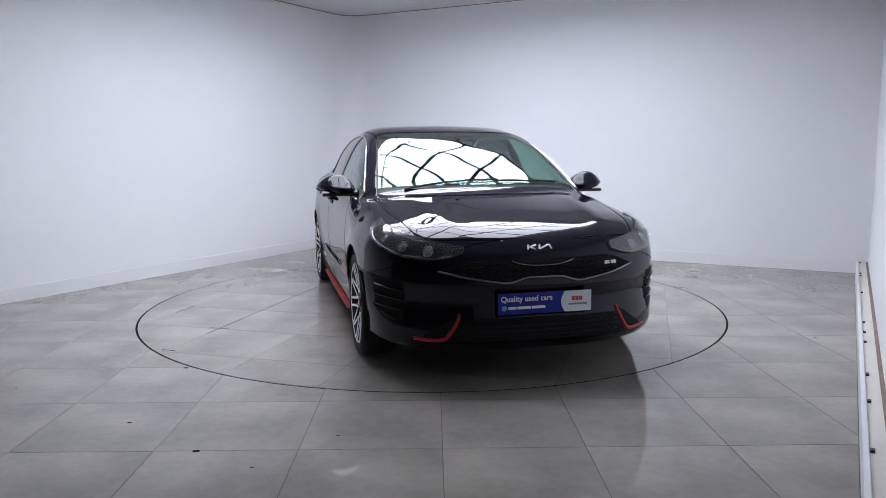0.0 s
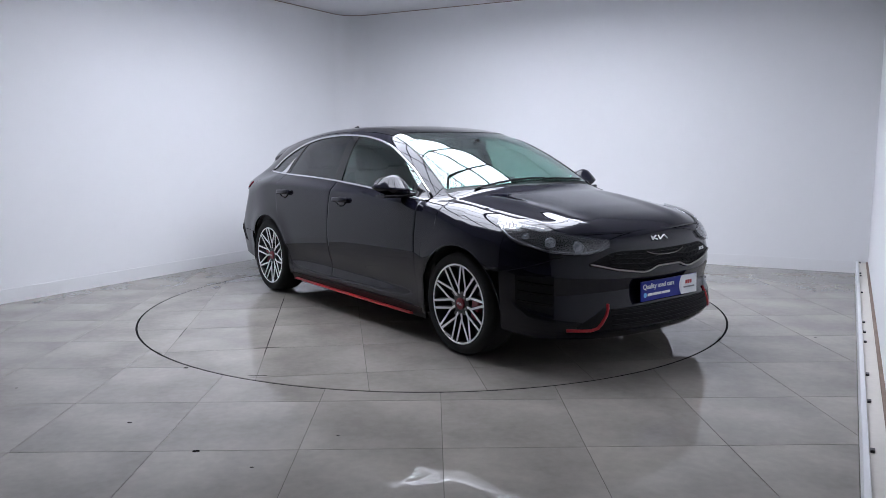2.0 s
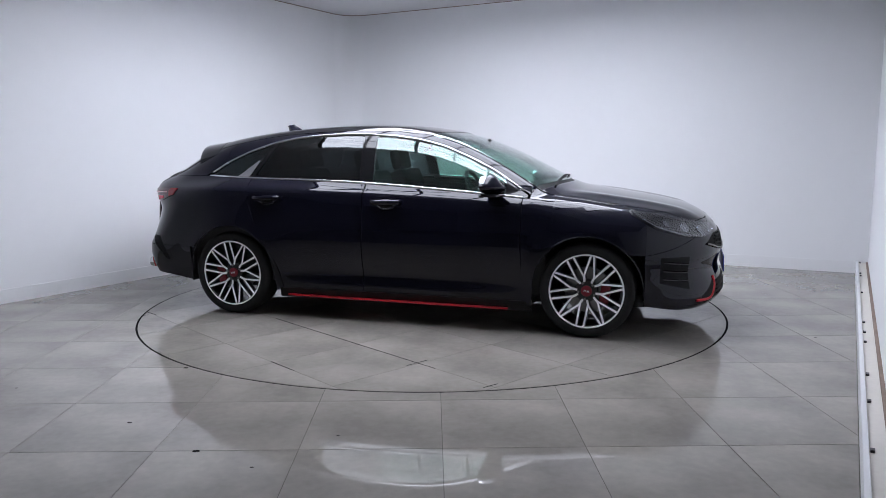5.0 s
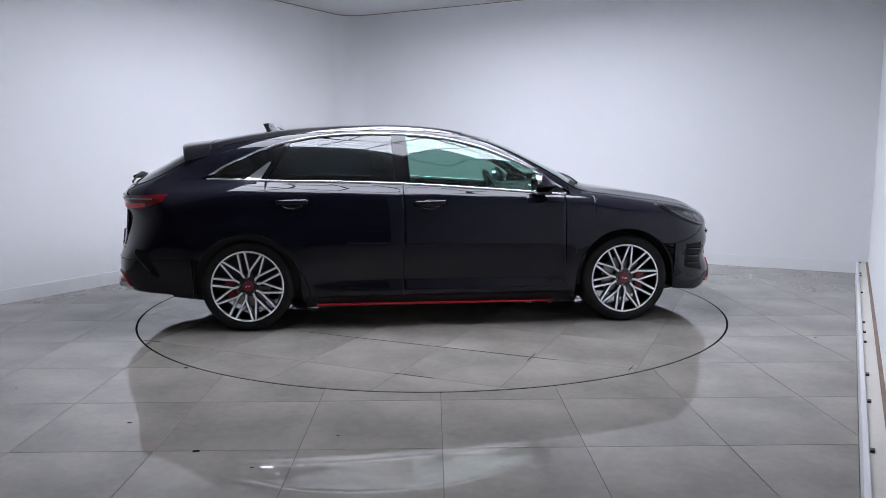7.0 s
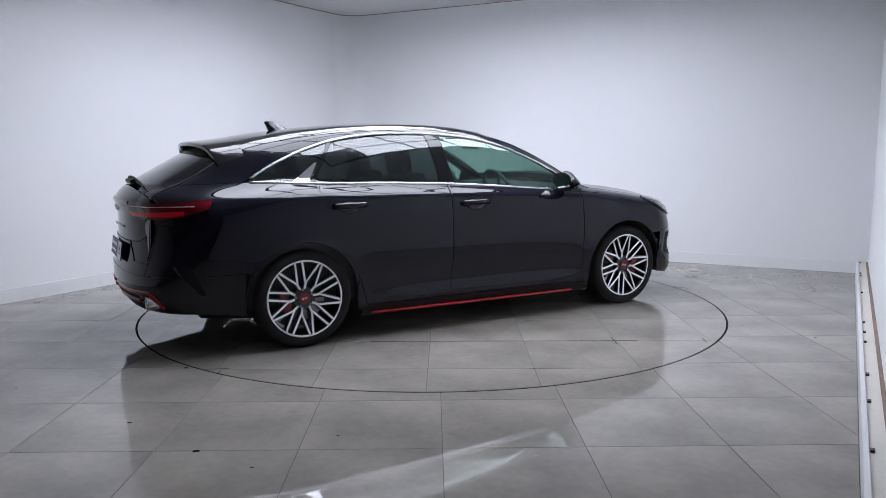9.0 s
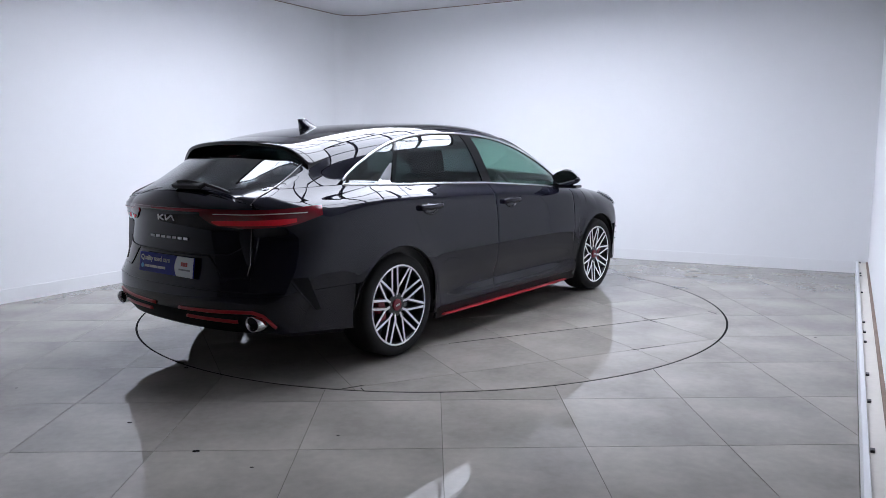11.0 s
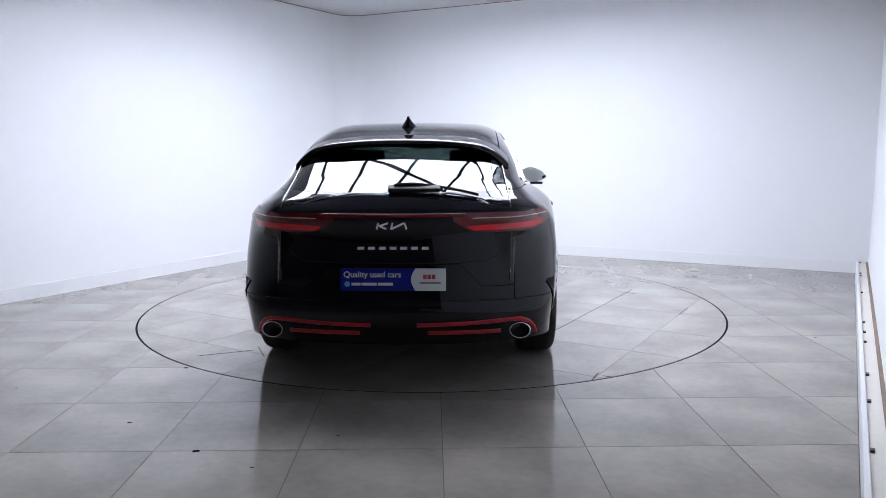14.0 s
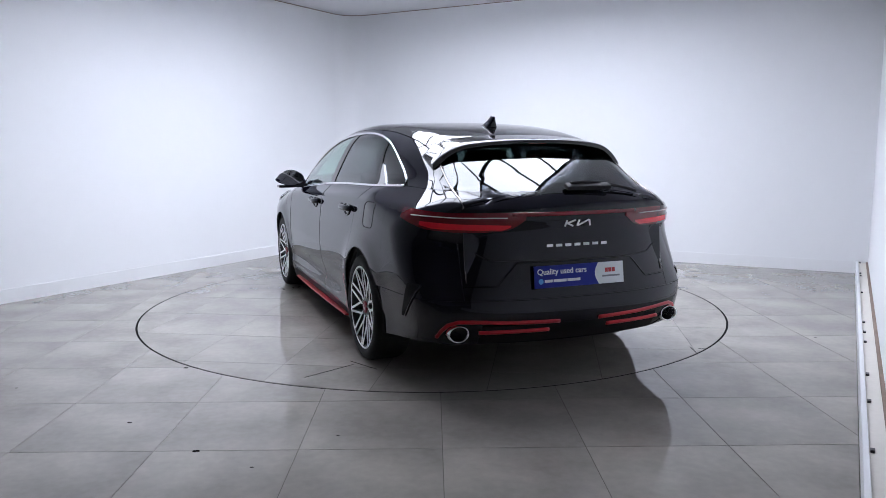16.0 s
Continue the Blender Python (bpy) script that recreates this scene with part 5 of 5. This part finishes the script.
for dx in (-0.022, 0.022):
    part("letter_bar", box_bm(frame_at(Vector(p + n * 0.005), n) @ Matrix.Translation((dx, 0, 0)), 0.034, 0.018, 0.004, 0.001), M_BADGE, car, "plain silver bar of the grille lettering")

# -- wheels --
wheel = new("wheel")
wheel.parent = car
tagged(wheel, "two-tone multi-spoke alloy wheel with red centre")
bm = bmesh.new()
R, T = TYRE_R, 0.1125
lathe(bm, [(0.232, -0.095), (0.245, -0.105), (0.262, -0.112), (0.285, -0.113), (0.300, -0.104), (0.308, -0.090), (R - 0.001, -0.070), (R, -0.03), (R, 0.03), (R - 0.001, 0.070), (0.308, 0.090), (0.300, 0.104), (0.285, 0.113), (0.262, 0.112), (0.245, 0.105), (0.232, 0.095)], 72)
bmesh.ops.recalc_face_normals(bm, faces=bm.faces)
tyre = part("tyre", bm, M_RUBBER, wheel, "black low-profile tyre", smooth=True)
bm = bmesh.new()
for k in range(72):
    for y, tilt in ((-0.058, 22), (-0.02, -18), (0.02, 18), (0.058, -22)):
        a = 2 * math.pi * (k + (0.5 if abs(y) > 0.03 else 0)) / 72
        box(bm, Matrix.Rotation(-a, 4, "Y") @ Matrix.Translation((R - 0.001, y, 0)) @ Matrix.Rotation(radians(tilt), 4, "X"), 0.004, 0.030, 0.018)
tagged(part("tread_block", bm, M_RUBBER, tyre), kind="stuff")
bm = bmesh.new()      # outer side is -y
lathe(bm, [(0.243, -0.100), (0.246, -0.104), (0.240, -0.107), (0.232, -0.104), (0.228, -0.094), (0.222, -0.05), (0.212, 0.02), (0.216, 0.09), (0.24, 0.10)], 72)
bmesh.ops.recalc_face_normals(bm, faces=bm.faces)
part("barrel", bm, M_SPOKE, wheel, "dark inner rim", smooth=True)
bm = bmesh.new()
lathe(bm, [(0.2455, -0.1052), (0.2405, -0.1085), (0.2345, -0.106), (0.2335, -0.1035)], 72)
bmesh.ops.recalc_face_normals(bm, faces=bm.faces)
part("rim_edge", bm, M_ALLOY, wheel, "machined rim edge", smooth=True)


def spoke_bar(bm, r0, a0, r1, a1, w0, w1, y0, y1, depth):
    """A straight tapered bar across the wheel's face, between two polar points."""
    p, q = Vector((r0 * math.cos(a0), 0, r0 * math.sin(a0))), Vector((r1 * math.cos(a1), 0, r1 * math.sin(a1)))
    d = (q - p).normalized()
    n = Vector((-d.z, 0, d.x))
    vs = []
    for c, w, y in ((p, w0, y0), (q, w1, y1)):
        for sgn in (-1, 1):
            vs.append((bm.verts.new(c + n * (w * sgn) + Vector((0, y, 0))), bm.verts.new(c + n * (w * sgn * 1.25) + Vector((0, y + depth, 0)))))
    a, b, c, e = vs
    bm.faces.new((a[0], b[0], e[0], c[0])), bm.faces.new((a[1], c[1], e[1], b[1]))
    bm.faces.new((a[0], c[0], c[1], a[1])), bm.faces.new((b[0], b[1], e[1], e[0]))
    bm.faces.new((a[0], a[1], b[1], b[0])), bm.faces.new((c[0], e[0], e[1], c[1]))


for k in range(10):
    # ten nodes at the rim, two slim bars from each, which meet their neighbours near the hub
    base_a = math.radians(90 + 36 * k)
    bars = []
    for sg in (-1, 1):
        bars += [(0.241, sg * 5.6, 0.088, sg * 17.0), (0.090, sg * 17.0, 0.060, sg * 14.0)] if k % 2 else [(0.241, sg * 2.2, 0.104, sg * 18.5), (0.106, sg * 18.5, 0.062, sg * 24.0)]
    for mat, name, dy, grow, depth in ((M_ALLOY, "spoke_face", -0.0015, 0.0, 0.004), (M_SPOKE, "spoke_back", 0.002, 0.0034, 0.034)):
        bm = bmesh.new()
        for r0, a0, r1, a1 in bars:
            y = lambda r: -0.080 - 0.024 * (r / 0.24) ** 2 + dy
            spoke_bar(bm, r0, base_a + radians(a0), r1, base_a + radians(a1), 0.0062 + grow, 0.0052 + grow, y(r0), y(r1), depth)
        bmesh.ops.recalc_face_normals(bm, faces=bm.faces)
        part(name, bm, mat, wheel, "machined spoke face" if mat is M_ALLOY else "dark painted spoke")
    if k % 2:
        m = Matrix.Rotation(-base_a, 4, "Y") @ Matrix.Translation((0.056, -0.080, 0))
        bm = bmesh.new()
        lathe(bm, [(0.009, 0.012), (0.009, -0.006), (0.007, -0.009), (0.0005, -0.009)], 6, m)
        part("wheel_nut", bm, M_STEEL, wheel)
bm = bmesh.new()
lathe(bm, [(0.074, 0.0), (0.074, -0.074), (0.070, -0.079), (0.036, -0.080), (0.0005, -0.080)], 40)
bmesh.ops.recalc_face_normals(bm, faces=bm.faces)
part("hub", bm, M_SPOKE, wheel, "dark wheel hub", smooth=False)
bm = bmesh.new()
lathe(bm, [(0.036, -0.078), (0.036, -0.088), (0.033, -0.091), (0.0005, -0.092)], 32)
cap = part("centre_cap", bm, M_CALIPER, wheel, "dark red centre cap")
bm = bmesh.new()
for dx, tl in ((-0.014, 20), (-0.003, -20), (0.008, 20), (0.016, -20)):
    box(bm, pose(dx, -0.0925, 0, 0, tl, 0), 0.004, 0.002, 0.014)
part("cap_emblem", bm, M_BADGE, cap)
bm = bmesh.new()
lathe(bm, [(0.06, -0.035), (0.150, -0.035), (0.152, -0.033), (0.152, -0.012), (0.150, -0.010), (0.06, -0.010)], 48)
bmesh.ops.recalc_face_normals(bm, faces=bm.faces)
part("brake_disc", bm, M_STEEL, wheel, "steel brake disc")
bm = bmesh.new()
box(bm, pose(0.118, -0.048, 0.0, 0, 0, 0), 0.062, 0.05, 0.15, 0.014, 3)
part("brake_caliper", bm, M_CALIPER, wheel, "dark red brake caliper")
WHEEL_Y = 0.772
wheel.matrix_basis = pose(HUB_X, -WHEEL_Y, HUB_Z, 0, 9, 0)
copy_thing(wheel, pose(-HUB_X, -WHEEL_Y, HUB_Z, 0, 180 - 9, 0))
copy_thing(wheel, pose(HUB_X, WHEEL_Y, HUB_Z, 0, 0, 180))
copy_thing(wheel, pose(-HUB_X, WHEEL_Y, HUB_Z, 0, 40, 180))

# -- underside and cabin --
bm = bmesh.new()
prism(bm, [(1.95, -0.55), (1.95, 0.55), (1.65, 0.70), (0.97, 0.70), (0.94, 0.82), (-0.94, 0.82), (-0.97, 0.70), (-1.65, 0.70), (-1.9, 0.55), (-1.9, -0.55), (-1.65, -0.70), (-0.97, -0.70), (-0.94, -0.82), (0.94, -0.82), (0.97, -0.70), (1.65, -0.70)], 0.19, 0.27)
part("underbody", bm, M_UNDER, car, "black underbody")
for s in (-1, 1):
    xs = np.linspace(-1.75, 1.05, 40)
    g = np.stack([side_points(xs, np.minimum(np.full_like(xs, z), BELT(xs) - 0.015), s) for z in (0.26, 0.45, 0.65, 0.80, 0.90, 1.03)])
    panel("door_lining", g, M_CABIN, car, lift=-0.055, fold=0.004, thick=0.004)
panel("headlining", span(-1.6, 0.28, 30, 21, 0.10, -0.22, 0.03), M_LINER, car, lift=-0.035, fold=0.004, thick=0.004)
part("bulkhead", box_bm(pose(1.10, 0, 0.58), 0.03, 1.40, 0.62), M_CABIN, car)
part("boot_wall", box_bm(pose(-2.05, 0, 0.58), 0.03, 1.20, 0.62), M_CABIN, car)
part("parcel_shelf", box_bm(pose(-1.62, 0, 0.93), 0.72, 1.20, 0.02, 0.006), M_CABIN, car)
bm = bmesh.new()
prof = [(1.08, 0.93), (0.95, 0.955), (0.72, 0.94), (0.60, 0.89), (0.56, 0.80), (0.60, 0.62), (1.08, 0.55)]
rows = []
for u in np.linspace(-0.70, 0.70, 21):
    hump = 0.035 * math.exp(-((u + 0.36) / 0.18) ** 2)
    rows.append([bm.verts.new((a, u, b + (hump if i in (2, 3) else 0))) for i, (a, b) in enumerate(prof)])
for a, b in zip(rows, rows[1:]):
    for k in range(len(prof)):
        bm.faces.new((a[k], a[(k + 1) % 7], b[(k + 1) % 7], b[k]))
bm.faces.new(rows[0][::-1]), bm.faces.new(rows[-1])
bmesh.ops.recalc_face_normals(bm, faces=bm.faces)
part("dashboard", bm, M_CABIN, car, "dark dashboard", smooth=False)
bm = bmesh.new()
mw = Matrix.Translation((0.46, -0.36, 0.90)) @ Matrix.Rotation(radians(66), 4, "Y")
tube(bm, [tuple(mw @ Vector((0.182 * math.cos(2 * math.pi * k / 40), 0.182 * math.sin(2 * math.pi * k / 40), 0))) for k in range(40)], 0.015, 8, closed=True)
for a in (0, 120, 240):
    tube(bm, [tuple(mw @ Vector((0, 0, -0.01))), tuple(mw @ Vector((0.175 * math.cos(radians(a + 90)), 0.175 * math.sin(radians(a + 90)), 0)))], 0.013, 6)
box(bm, mw @ Matrix.Translation((0, 0, -0.012)), 0.12, 0.13, 0.045, 0.018)
part("steering_wheel", bm, M_CABIN, car, "black steering wheel", smooth=True)


def seat(name, x, y, wide, lean=18):
    st = new(name)
    st.parent = car
    st.matrix_basis = pose(x, y, 0.26)
    part("cushion", box_bm(pose(0.18, 0, 0.16, 0, -6, 0), 0.52, wide, 0.18, 0.05), M_CLOTH, st)
    part("backrest", box_bm(pose(-0.17, 0, 0.50, 0, -lean, 0), 0.15, wide * 0.94, 0.62, 0.055), M_CLOTH, st)
    heads = (0,) if wide < 0.8 else (-0.38, 0.38)
    for h in heads:
        part("headrest", box_bm(pose(-0.295, h, 0.885, 0, -lean + 6, 0), 0.10, 0.26, 0.17, 0.045), M_CLOTH, st)
    return st


seat("front_seat", -0.13, -0.37, 0.50)
seat("front_seat", -0.13, 0.37, 0.50)
seat("rear_seat", -0.98, 0, 1.18, 22)
m = Matrix.Translation((0.42, 0, 1.262))
part("inside_mirror", box_bm(m, 0.03, 0.23, 0.06, 0.012), M_TRIM, car, "black inside mirror")
part("mirror_stalk", tube(bmesh.new(), [(0.43, 0, 1.28), (0.47, 0, 1.292)], 0.02, 8), M_TRIM, car)

lay_floor()
lay_turntable()


def motions():
    rows = [(t, table_angle(t)) for t in (0, 1, 2, 3, 4, 5, 6, 7, 8, 9, 10, 11, 12, 13, 14, 15, 16)]
    walk(turntable, [(t, pose(0, 0, 0, 0, 0, a)) for t, a in rows])
    walk(car, [(t, pose(0, 0, 0, 0, 0, a) @ pose(CAR_X, CAR_Y, 0)) for t, a in rows])


motions()
